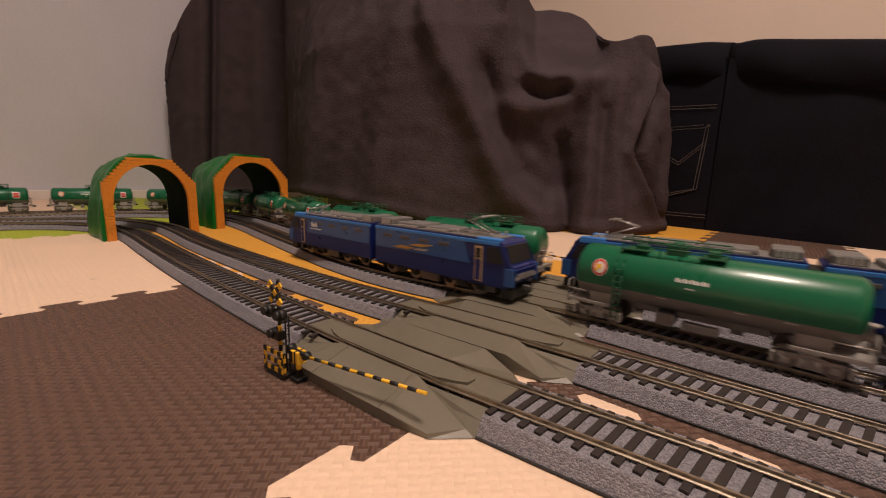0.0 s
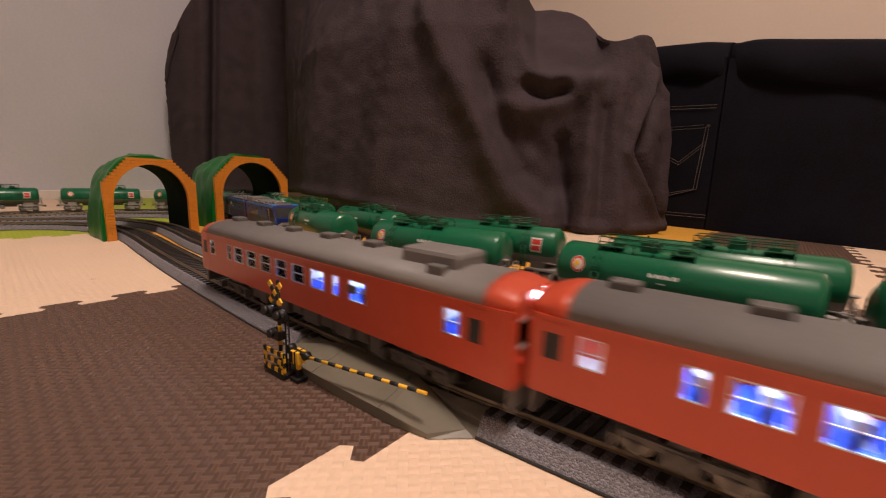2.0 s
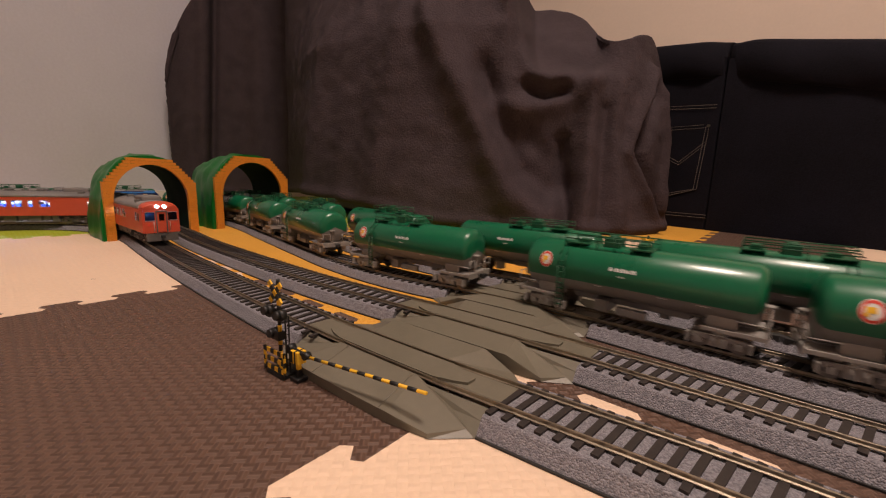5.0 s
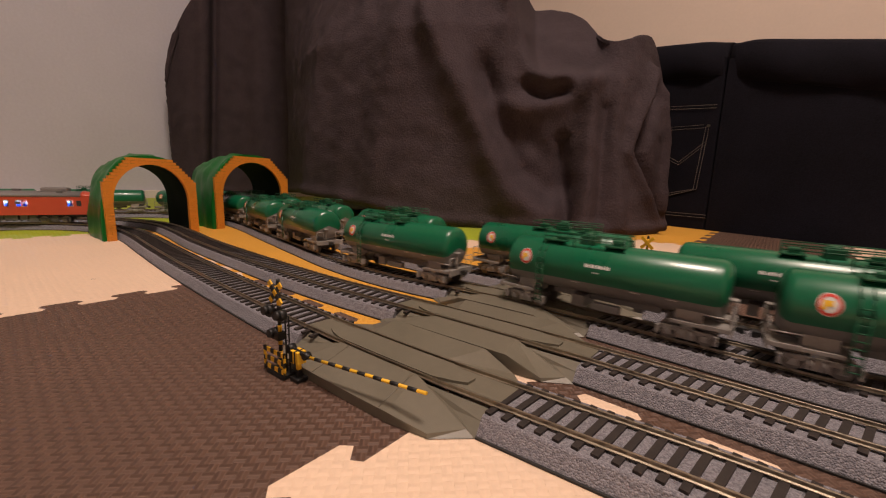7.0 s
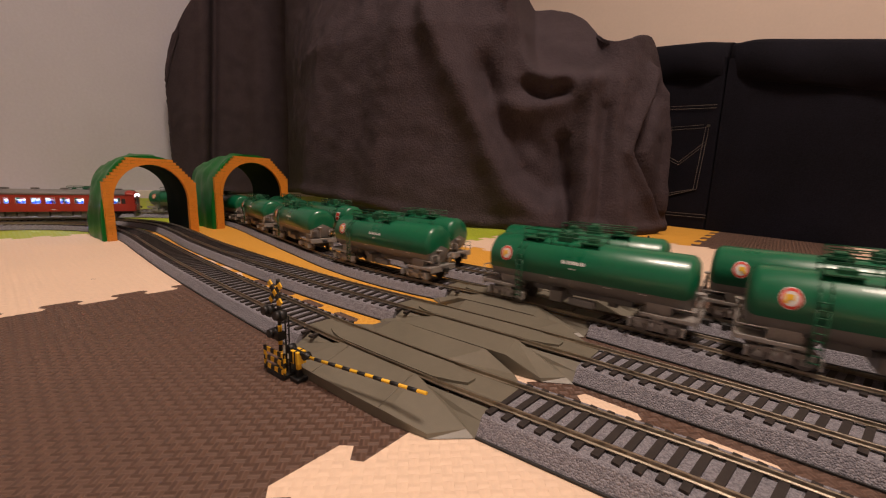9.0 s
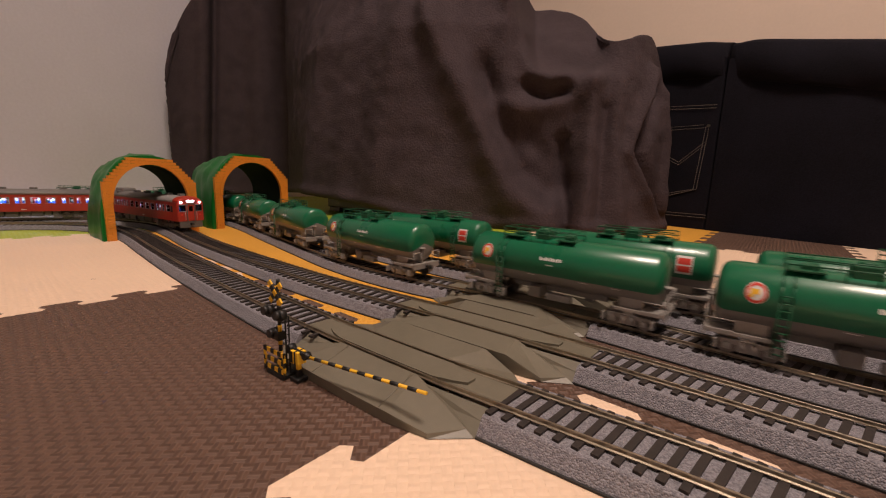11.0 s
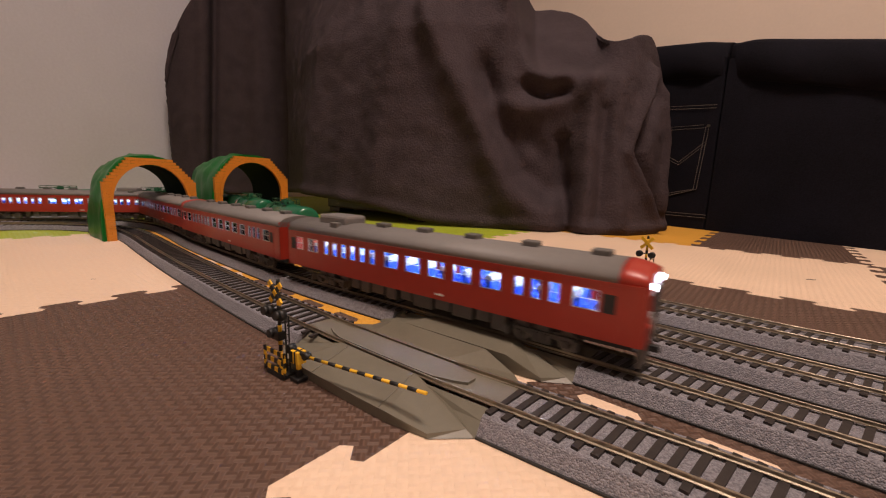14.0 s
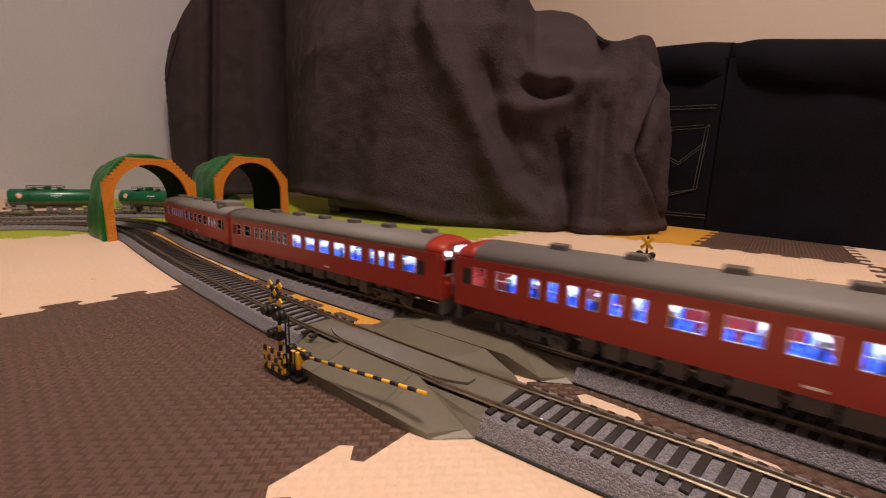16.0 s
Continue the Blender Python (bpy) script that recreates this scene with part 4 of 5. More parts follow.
def tanker():
    t = thing("tank_wagon", "green over grey model tank wagon with top walkway", "tank wagon", group="tank wagons of the freight trains")
    half, r, zc = 0.0765, 0.0165, 0.0305
    up = part("tank", tank_shell(66, 294, r, half), T_GREEN, t, "glossy green upper tank")
    part("tank_underside", tank_shell(-66, 66, r, half), T_GREY, t, "grey lower tank")
    # walkway, railing, hatch and valve boxes on top
    bm = boxes((-0.047, 0.014, -0.0095, -0.0060, 0.0437, 0.0442), (-0.047, 0.014, 0.0060, 0.0095, 0.0437, 0.0442), (-0.047, -0.030, -0.0095, 0.0095, 0.0466, 0.0472), (0.000, 0.014, -0.0095, 0.0095, 0.0466, 0.0472))
    part("walkway", bm, T_DARKGREEN, t)
    bm = bmesh.new()
    for y in (-0.0094, 0.0094):
        for z in (0.0498, 0.0530):
            cyl(bm, (-0.047, y, z), (0.014, y, z), 0.0004, 0.0004, 5)
        for q in range(6):
            cyl(bm, (-0.047 + 0.0122 * q, y, 0.0437), (-0.047 + 0.0122 * q, y, 0.0530), 0.0004, 0.0004, 5)
    for x in (-0.047, 0.014):
        cyl(bm, (x, -0.0094, 0.0530), (x, 0.0094, 0.0530), 0.00028, 0.00028, 5)
    part("railing", bm, T_DARKGREEN, t)
    bm = boxes((-0.020, -0.008, -0.0055, 0.0055, 0.0455, 0.0520), (0.003, 0.010, -0.0040, 0.0040, 0.0460, 0.0505), (-0.040, -0.032, -0.0035, 0.0035, 0.0462, 0.0495), bev=0.0006)
    cyl(bm, (-0.014, 0, 0.052), (-0.014, 0, 0.0535), 0.0040, 0.0036, 16)
    part("valve_box", bm, T_DARKGREEN, t)
    # ladders
    for s in (-1, 1):
        bm = bmesh.new()
        for x in (-0.0475, -0.0425):
            pts = [(x, s * 0.0096, 0.0442), (x, s * 0.0155, 0.0395), (x, s * 0.0176, 0.0320), (x, s * 0.0172, 0.0050)]
            for a, b in zip(pts, pts[1:]):
                cyl(bm, a, b, 0.00045, 0.00045, 5)
        for q in range(9):
            z = 0.0065 + 0.0036 * q
            y = s * (0.0172 + 0.0004 * q / 9 if z < 0.033 else 0.0170)
            cyl(bm, (-0.0475, y, z), (-0.0425, y, z), 0.0004, 0.0004, 5)
        part("ladder", bm, T_DARKGREEN, t)
    # round badge, lettering bars, red label
    for s, x in ((-1, -0.0585), (1, 0.0585)):
        part("badge", patch(bmesh.new(), x - 0.0052, x + 0.0052, 0.0296, 0.0400, s, lift=0.00010, disc=True), WHITE, t, "white badge disc")
        ring = bmesh.new()
        for k in range(28):
            a0, a1 = 2 * math.pi * k / 28, 2 * math.pi * (k + 1) / 28
            q = []
            for a, rad in ((a0, 0.0036), (a0, 0.0049), (a1, 0.0049), (a1, 0.0036)):
                z = 0.0348 + rad * math.sin(a)
                q.append(ring.verts.new((x + rad * math.cos(a), s * math.sqrt((r + 0.00022) ** 2 - (z - zc) ** 2), z)))
            ring.faces.new(q)
        part("badge_ring", ring, RED_P, t, "red ring of the badge")
        part("badge_mark", patch(patch(bmesh.new(), x - 0.0026, x + 0.0014, 0.0342, 0.0368, s, lift=0.0003), x - 0.0030, x - 0.0010, 0.0326, 0.0342, s, lift=0.0003), YEL_P, t, "yellow mark on the badge")
        bars = bmesh.new()
        c = -0.010 if s < 0 else 0.006
        for k, (w, h) in enumerate(((0.0016, 1), (0.0012, 0.7), (0.0017, 1), (0.0014, 0.8), (0.0016, 1), (0.0018, 0.9), (0.0013, 0.7), (0.0016, 1), (0.0014, 0.9))):
            patch(bars, c + 0.00205 * k, c + 0.00205 * k + w, 0.0338, 0.0338 + 0.0022 * h, s, lift=0.0001, n=2)
        for k in range(3):
            patch(bars, c + 0.006 + 0.0017 * k, c + 0.0073 + 0.0017 * k, 0.0306, 0.0314, s, lift=0.0001, n=1)
        part("lettering", bars, WHITE, t, "small white lettering bars")
        for k in (-0.020, 0.022, 0.045):
            part("handhold", patch(bmesh.new(), k, k + 0.0058, 0.0226, 0.0230, s, lift=0.00015, n=1), WHITE, t)
    part("label", patch(bmesh.new(), -0.0635, -0.0520, 0.0268, 0.0390, 1, lift=0.0001), WHITE, t, "white framed warning label")
    part("label_field", patch(patch(bmesh.new(), -0.0625, -0.0530, 0.0334, 0.0376, 1, lift=0.0002), -0.0625, -0.0530, 0.0282, 0.0324, 1, lift=0.0002), RED_P, t, "red fields of the label")
    # end frames, saddles, couplers
    for e in (-1, 1):
        x0 = e * 0.058
        bm = boxes(tuple(sorted((e * 0.050, e * 0.066))) + (-0.0110, 0.0110, 0.0118, 0.0205), tuple(sorted((e * 0.048, e * 0.0815))) + (-0.0030, 0.0030, 0.0105, 0.0140),
                   tuple(sorted((e * 0.0660, e * 0.0815))) + (-0.0155, 0.0155, 0.0122, 0.0132), tuple(sorted((e * 0.0800, e * 0.0815))) + (-0.0155, 0.0155, 0.0092, 0.0140),
                   tuple(sorted((e * 0.0480, e * 0.0800))) + (-0.0155, -0.0142, 0.0108, 0.0128), tuple(sorted((e * 0.0480, e * 0.0800))) + (0.0142, 0.0155, 0.0108, 0.0128), bev=0.0003)
        part("end_frame", bm, BOGIE_G, t, "grey end frame and saddle")
        for y in (-0.0150, -0.007, 0.007, 0.0150):
            part("railing_post", cyl(bmesh.new(), (e * 0.0808, y, 0.013), (e * 0.0808, y, 0.0235), 0.0004, 0.0004, 5), BOGIE_G, t)
        for s in (-1, 1):
            part("railing_bar", cyl(bmesh.new(), (e * 0.0808, s * 0.0150, 0.0235), (e * 0.0808, s * 0.007, 0.0235), 0.0004, 0.0004, 5), BOGIE_G, t)
            part("grab_iron", cyl(bmesh.new(), (e * 0.0660, s * 0.0150, 0.0185), (e * 0.0808, s * 0.0150, 0.0185), 0.0004, 0.0004, 5), BOGIE_G, t)
        bm = cyl(bmesh.new(), (e * 0.0795, -e * 0.004, 0.013), (e * 0.0795, -e * 0.004, 0.0265), 0.0008, 0.0008, 8)
        cyl(bm, (e * 0.0795, -e * 0.004, 0.0262), (e * 0.0795, -e * 0.004, 0.0272), 0.0028, 0.0028, 12)
        part("brake_wheel", bm, BOGIE_G, t)
        part("coupler", boxes(tuple(sorted((e * 0.0805, e * 0.0850))) + (-0.0016, 0.0016, 0.0095, 0.0120), tuple(sorted((e * 0.0835, e * 0.0870))) + (-0.0024, 0.0024, 0.0090, 0.0125), bev=0.0003), UNDER_D, t)
        bogie(t, x0, 0.0205, BOGIE_G, WHEEL_ME, 0.0054, 0.002)
    part("brake_rigging", boxes((-0.020, -0.010, -0.012, 0.012, 0.0065, 0.0140), (-0.004, 0.016, -0.0135, -0.009, 0.0070, 0.0115), (0.020, 0.027, 0.004, 0.012, 0.0060, 0.0135), (-0.040, 0.040, -0.0010, 0.0010, 0.0100, 0.0142), bev=0.0004), T_GREY, t)
    short = 0.905
    for ob in t.children_recursive:
        if ob.data is WHEEL_ME:
            ob.location.x *= short
        else:
            ob.data.transform(Matrix.Diagonal((short, 1, 1, 1)))
    return t


def locomotive():
    t = thing("electric_locomotive", "two-unit blue model electric locomotive with pantographs", "locomotive", group="locomotives of the freight trains")
    H0, H1, W = 0.0100, 0.0420, 0.0180
    for e in (-1, 1):
        xi, xo = e * 0.003, e * 0.158
        nose = [(xi, H0), (e * 0.1520, H0), (xo, H0 + 0.006), (xo, 0.0255), (e * 0.1535, 0.0275), (e * 0.1480, 0.0410), (e * 0.1440, 0.0440), (xi, 0.0440)]
        bm = prism(bmesh.new(), nose, -W, W)
        bmesh.ops.bevel(bm, geom=list(bm.edges), offset=0.0012, segments=2, affect="EDGES")
        body = part("body", bm, L_BLUE, t, "dark blue locomotive body unit")
        for s in (-1, 1):
            y = s * (W + 0.0001)
            bm = bmesh.new()
            q = [(xi + e * 0.002, 0.0245), (e * 0.118, 0.0245), (e * 0.112, 0.0400), (xi + e * 0.002, 0.0400)]
            prism(bm, q, y - 0.00015, y + 0.00015)
            part("side_band", bm, L_MID, t, "mid blue side panel")
            part("eave_band", boxes(tuple(sorted((xi + e * 0.001, e * 0.1445))) + tuple(sorted((y - s * 0.0012, y + s * 0.0003))) + (0.0402, 0.0428), bev=0.0003), L_SKY, t, "bright sky blue roof edge")
            for k in range(4):
                cx = e * (0.022 + 0.023 * k)
                part("side_grille", boxes((cx - 0.0058, cx + 0.0058, *sorted((y - 0.0001, y + s * 0.0006)), 0.0345, 0.0372), bev=0.0003), UNDER, t, "small grey side louvre")
            cx = e * 0.1265
            part("cab_door", boxes((cx - 0.0036, cx + 0.0036, *sorted((y - 0.0001, y + s * 0.0005)), 0.0125, 0.0385), bev=0.0003), L_DOOR, t, "ochre cab door edge")
            part("cab_door_leaf", boxes((cx - 0.0024, cx + 0.0024, *sorted((y, y + s * 0.0008)), 0.0135, 0.0290)), L_BLUE, t)
            part("door_window", boxes((cx - 0.0022, cx + 0.0022, *sorted((y, y + s * 0.0009)), 0.0298, 0.0370)), BLACK, t)
            bm = prism(bmesh.new(), [(e * 0.1345, 0.0275), (e * 0.1500, 0.0275), (e * 0.1450, 0.0385), (e * 0.1345, 0.0385)], min(y - 0.0001, y + s * 0.0005), max(y - 0.0001, y + s * 0.0005))
            part("cab_side_window", bm, BLACK, t, "black glazed cab window")
            if e > 0:
                # a winged emblem: two swept ochre shapes and a pale one
                for name, ink, q in (("emblem", L_GOLD, [(0.028, 0.0262), (0.050, 0.0262), (0.058, 0.0285), (0.040, 0.0290)]), ("emblem", L_GOLD, [(0.050, 0.0302), (0.066, 0.0300), (0.080, 0.0330), (0.060, 0.0322)]),
                                     ("emblem", L_SILVER, [(0.056, 0.0268), (0.070, 0.0272), (0.074, 0.0290), (0.060, 0.0284)])):
                    part(name, prism(bmesh.new(), q, min(y, y + s * 0.0005), max(y, y + s * 0.0005)), ink, t, "painted wing emblem on the side")
            else:
                for k in range(3):
                    x0 = -0.108 + 0.0042 * k
                    part("lettering", boxes((x0, x0 + 0.0032, *sorted((y, y + s * 0.0005)), 0.0318, 0.0362 - 0.0012 * (k % 2))), WHITE, t)
                part("underline", boxes((-0.110, -0.088, *sorted((y, y + s * 0.0005)), 0.0292, 0.0300)), WHITE, t)
        # cab front
        xf = xo
        part("front_band", boxes(tuple(sorted((xf - e * 0.001, xf + e * 0.0004))) + (-0.0120, 0.0120, 0.0172, 0.0212), bev=0.0003), L_SILVER, t, "silver front grille panel with lamps")
        for s in (-1, 1):
            part("head_lamp", boxes(tuple(sorted((xf, xf + e * 0.0007))) + tuple(sorted((s * 0.0095, s * 0.0150))) + (0.0170, 0.0195), bev=0.0004), SASH, t)
            part("corner_band", boxes(tuple(sorted((e * 0.1500, e * 0.1583))) + tuple(sorted((s * 0.0160, s * 0.0183))) + (0.0125, 0.0255), bev=0.0006), L_MID, t, "sky blue front corner")
        bm = prism(bmesh.new(), [(e * 0.1536, 0.0283), (e * 0.1541, 0.0283), (e * 0.1489, 0.0405), (e * 0.1484, 0.0405)], -0.0155, 0.0155)
        part("windscreen", bm, BLACK, t, "black sloping windscreen")
        for s in (-1, 1):
            part("visor_band", boxes(tuple(sorted((e * 0.1240, e * 0.1445))) + tuple(sorted((s * 0.0110, s * 0.0182))) + (0.0418, 0.0448), bev=0.0008), L_SKY, t, "bright sky blue cab roof edge")
            for x in (0.044, 0.079):
                part("roof_pod", boxes(tuple(sorted((e * (x - 0.012), e * (x + 0.012)))) + tuple(sorted((s * 0.0128, s * 0.0158))) + (0.0444, 0.0462), bev=0.0004), L_SILVER, t)
        part("skirt", boxes(tuple(sorted((e * 0.1460, e * 0.1560))) + (-0.0160, 0.0160, 0.0030, 0.0102), bev=0.0006), UNDER_D, t)
        part("coupler", boxes(tuple(sorted((e * 0.1560, e * 0.1625))) + (-0.0018, 0.0018, 0.0085, 0.0115), bev=0.0003), UNDER, t)
        # roof gear
        bm = boxes(tuple(sorted((e * 0.006, e * 0.022))) + (-0.0135, 0.0135, 0.0438, 0.0500), tuple(sorted((e * 0.028, e * 0.060))) + (-0.0125, 0.0125, 0.0438, 0.0478), tuple(sorted((e * 0.064, e * 0.094))) + (-0.0125, 0.0125, 0.0438, 0.0472), bev=0.0012)
        part("roof_housing", bm, L_ROOF, t, "grey roof equipment housing")
        grille = bmesh.new()
        for s in (-1, 1):
            for k in range(4):
                add_box(grille, *sorted((e * (0.0085 + 0.003 * k), e * (0.0107 + 0.003 * k))), *sorted((s * 0.0134, s * 0.0139)), 0.0450, 0.0490)
        part("cooling_grille", grille, L_SILVER, t, "silver cooling grille")
        part("roof_walk", boxes(tuple(sorted((e * 0.006, e * 0.140))) + (-0.0160, 0.0160, 0.0436, 0.0446)), L_ROOF, t)
        bm = boxes(tuple(sorted((e * 0.100, e * 0.128))) + (-0.0085, -0.0070, 0.0446, 0.0470), tuple(sorted((e * 0.100, e * 0.128))) + (0.0070, 0.0085, 0.0446, 0.0470), tuple(sorted((e * 0.104, e * 0.107))) + (-0.0085, 0.0085, 0.0455, 0.0468))
        for y in (-0.004, 0.004):
            cyl(bm, (e * 0.126, y, 0.047), (e * 0.104, y * 0.8, 0.0545), 0.0006, 0.0005, 6)
            cyl(bm, (e * 0.104, y * 0.8, 0.0545), (e * 0.123, y * 0.5, 0.0590 if e > 0 else 0.0500), 0.0005, 0.0004, 6)
        z = 0.0590 if e > 0 else 0.0500
        for x in (0.1215, 0.1245):
            cyl(bm, (e * x, -0.0115, z - 0.0006), (e * x, -0.008, z), 0.0004, 0.0005, 6)
            cyl(bm, (e * x, -0.008, z), (e * x, 0.008, z), 0.0005, 0.0005, 6)
            cyl(bm, (e * x, 0.008, z), (e * x, 0.0115, z - 0.0006), 0.0005, 0.0004, 6)
        part("pantograph", bm, L_SILVER, t, "grey metal pantograph")
        bm = bmesh.new()
        for x in (0.098, 0.112, 0.132):
            for y in (-0.010, 0.010):
                cyl(bm, (e * x, y, 0.0446), (e * x, y, 0.0475), 0.0010, 0.0008, 8)
        part("insulator", bm, L_SILVER, t, "pale roof insulators")
        for x in (0.036, 0.108):
            bogie(t, e * x, 0.0310, UNDER_D, BIGWHEEL_ME, 0.0068, 0.0)
        part("underfloor_box", boxes(tuple(sorted((e * 0.062, e * 0.083))) + (-0.0150, 0.0150, 0.0030, 0.0105), tuple(sorted((e * 0.129, e * 0.140))) + (-0.0140, 0.0140, 0.0045, 0.0105), bev=0.0006), UNDER, t)
    part("gangway", boxes((-0.004, 0.004, -0.0120, 0.0120, 0.0110, 0.0395)), BLACK, t)
    return t


WIN_Z = (0.0262, 0.0362)
WINDOW_MESHES = {}


def window_meshes(w):
    if w not in WINDOW_MESHES:
        h0, h1 = WIN_Z
        f = 0.0004
        fr = boxes((-w / 2, w / 2, -0.0003, 0.0003, h0, h0 + f), (-w / 2, w / 2, -0.0003, 0.0003, h1 - f, h1), (-w / 2, -w / 2 + f, -0.0003, 0.0003, h0, h1), (w / 2 - f, w / 2, -0.0003, 0.0003, h0, h1),
                   (-w / 2, w / 2, -0.0002, 0.0002, (h0 + h1) / 2 - 0.0001, (h0 + h1) / 2 + 0.0002))
        pn = boxes((-w / 2 + f, w / 2 - f, -0.00012, 0.00012, h0 + f, h1 - f))
        WINDOW_MESHES[w] = (mesh_of("window", fr, SASH), mesh_of("pane", pn, PANE))
    return WINDOW_MESHES[w]


BIG, SMALL, DOORW = 0.0128, 0.0056, 0.0080
LAYOUT_A = [(0.075, DOORW), (0.180, SMALL), (0.232, BIG), (0.300, BIG), (0.368, BIG), (0.436, BIG), (0.504, BIG), (0.572, BIG), (0.632, SMALL), (0.695, BIG), (0.905, DOORW)]
LAYOUT_B = [(0.052, BIG), (0.122, BIG), (0.184, SMALL), (0.220, SMALL), (0.258, SMALL), (0.294, SMALL), (0.332, SMALL), (0.368, SMALL), (0.434, BIG), (0.504, BIG), (0.574, BIG), (0.644, BIG), (0.714, BIG), (0.776, SMALL), (0.812, SMALL), (0.848, SMALL), (0.905, BIG)]


def railcar(paint, layout, cab_left, cab_right, lit_left, lit_right, unit_at, words, group):
    """A diesel railcar: hollow body with real window openings, seats and a lit ceiling strip."""
    t = thing("railcar", words, "railcar", group=group)
    L, W = 0.274, 0.0181
    z0, z1, th = 0.0134, 0.0405, 0.0011
    h0, h1 = WIN_Z
    for s in (-1, 1):
        wins = [(L * (f - 0.5), w) for f, w in layout]
        y = sorted((s * W, s * (W - th)))
        spec = [(-L / 2, L / 2, *y, z0, h0), (-L / 2, L / 2, *y, h1, z1)]
        x = -L / 2
        for cx, w in wins:
            spec.append((x, cx - w / 2, *y, h0, h1))
            x = cx + w / 2
        spec.append((x, L / 2, *y, h0, h1))
        part("side_wall", boxes(*spec), paint, t)
        for cx, w in wins:
            fr, pn = window_meshes(w)
            wob = piece("window", fr, t, pose(cx, s * (W - 0.0002), 0))
            piece("pane", pn, wob, pose(0, 0, 0))
        # doors, rain gutter and skirt step
        for f in (0.945, 0.028):
            cx = L * (f - 0.5)
            part("door_recess", boxes((cx - 0.0030, cx + 0.0030, *sorted((s * (W - 0.0002), s * (W + 0.00025))), 0.0262, 0.0350)), UNDER_D, t, "dark door window")
            part("door_leaf", boxes((cx - 0.0042, cx + 0.0042, *sorted((s * (W - 0.0002), s * (W + 0.00015))), z0 + 0.0005, 0.0385)), paint, t)
        part("gutter", boxes((-L / 2 + 0.004, L / 2 - 0.004, *sorted((s * (W - 0.0002), s * (W + 0.0004))), z1 - 0.0008, z1)), paint, t)
        lines = boxes((0.168 * L, 0.168 * L + 0.0065, *sorted((s * W, s * (W + 0.00025))), 0.0300, 0.0338)) if layout is LAYOUT_A else boxes((0.02, 0.0265, *sorted((s * W, s * (W + 0.00015))), 0.0160, 0.0170))
        part("side_plate", lines, UNDER if layout is LAYOUT_A else WHITE, t)
    # roof
    prof = []
    for q in range(15):
        a = math.pi * q / 14
        prof.append((-math.cos(a) * (W + 0.0002), z1 + (math.sin(a) ** 0.72) * 0.0088))
    bm = prism(bmesh.new(), prof, -L / 2 + (0.012 if cab_left else 0), L / 2 - (0.012 if cab_right else 0), "x")
    for f in bm.faces:
        f.smooth = len(f.verts) == 4
    part("roof", bm, ROOF, t, "matt grey rounded roof")
    for e, cab, lit in ((-1, cab_left, lit_left), (1, cab_right, lit_right)):
        xe = e * L / 2
        y1 = W
        if cab:
            bm = bmesh.new()
            rings = []
            for d in range(6):
                u = d / 5
                x = e * (L / 2 - 0.012 + 0.0135 * u)
                sc, dz = 1 - 0.10 * u * u, 0.0036 * u * u
                rings.append([bm.verts.new((x, py * sc, z1 + (pz - z1) * (1 - 0.35 * u * u))) for py, pz in prof])
            for r0, r1 in zip(rings, rings[1:]):
                for j in range(len(prof) - 1):
                    f = bm.faces.new((r0[j], r0[j + 1], r1[j + 1], r1[j]))
                    f.smooth = True
                bm.faces.new((r0[-1], r0[0], r1[0], r1[-1]))
            bm.faces.new(rings[0])
            bm.faces.new(rings[-1][::-1])
            part("cab_roof", bm, paint, t)
            spec = [(*sorted((xe, xe + e * 0.0015)), -y1 * 0.96, y1 * 0.96, z0, 0.0275), (*sorted((xe, xe + e * 0.0015)), -y1 * 0.93, y1 * 0.93, 0.0370, z1 + 0.001)]
            for ya, yb in ((-0.96, -0.86), (-0.36, -0.20), (0.20, 0.36), (0.86, 0.96)):
                spec.append((*sorted((xe, xe + e * 0.0015)), y1 * ya, y1 * yb, 0.0275, 0.0370))
            part("cab_front", boxes(*spec), paint, t)
            for s in (-1, 1):
                part("cab_window", boxes((*sorted((xe + e * 0.0003, xe + e * 0.0008)), *sorted((s * y1 * 0.36, s * y1 * 0.86)), 0.0275, 0.0370)), DPANE, t, "cab window")
                fr = [(*sorted((xe + e * 0.0008, xe + e * 0.0019)), *sorted((s * y1 * 0.35, s * y1 * 0.87)), z, z + 0.0005) for z in (0.0272, 0.0369)]
                part("window_rubber", boxes(*fr), SASH, t)
                bm = bmesh.new()
                ly, lz, lr = (0.0036, 0.0436, 0.0018) if paint is ORANGE else (0.0128, 0.0405, 0.0014)
                cyl(bm, (xe + e * 0.0008, s * ly, lz), (xe + e * 0.0030, s * ly, lz - 0.0002), lr, lr, 14)
                part("head_lamp", bm, HEADLAMP if lit == "white" else SASH, t, "round head lamp")
                bm = bmesh.new()
                cyl(bm, (xe + e * 0.0012, s * 0.0125, 0.0225), (xe + e * 0.0022, s * 0.0125, 0.0225), 0.0012, 0.0012, 10)
                part("tail_lamp", bm, TAIL_RED if lit == "red" else RED_P, t, "small red tail lamp")
                rails = bmesh.new()
                cyl(rails, (xe + e * 0.0026, s * 0.0078, 0.0150), (xe + e * 0.0026, s * 0.0078, 0.0260), 0.0003, 0.0003, 6)
                part("grab_rail", rails, SASH, t)
            if paint is DRED:
                part("destination_sign", boxes((*sorted((xe + e * 0.0008, xe + e * 0.0026)), -0.0052, 0.0052, 0.0405, 0.0438), bev=0.0003), SIGN if lit else SASH, t, "lit destination sign box" if lit else "")
            part("gangway_door", boxes((*sorted((xe + e * 0.0009, xe + e * 0.0020)), -0.0044, 0.0044, z0 + 0.001, 0.0372)), paint, t)
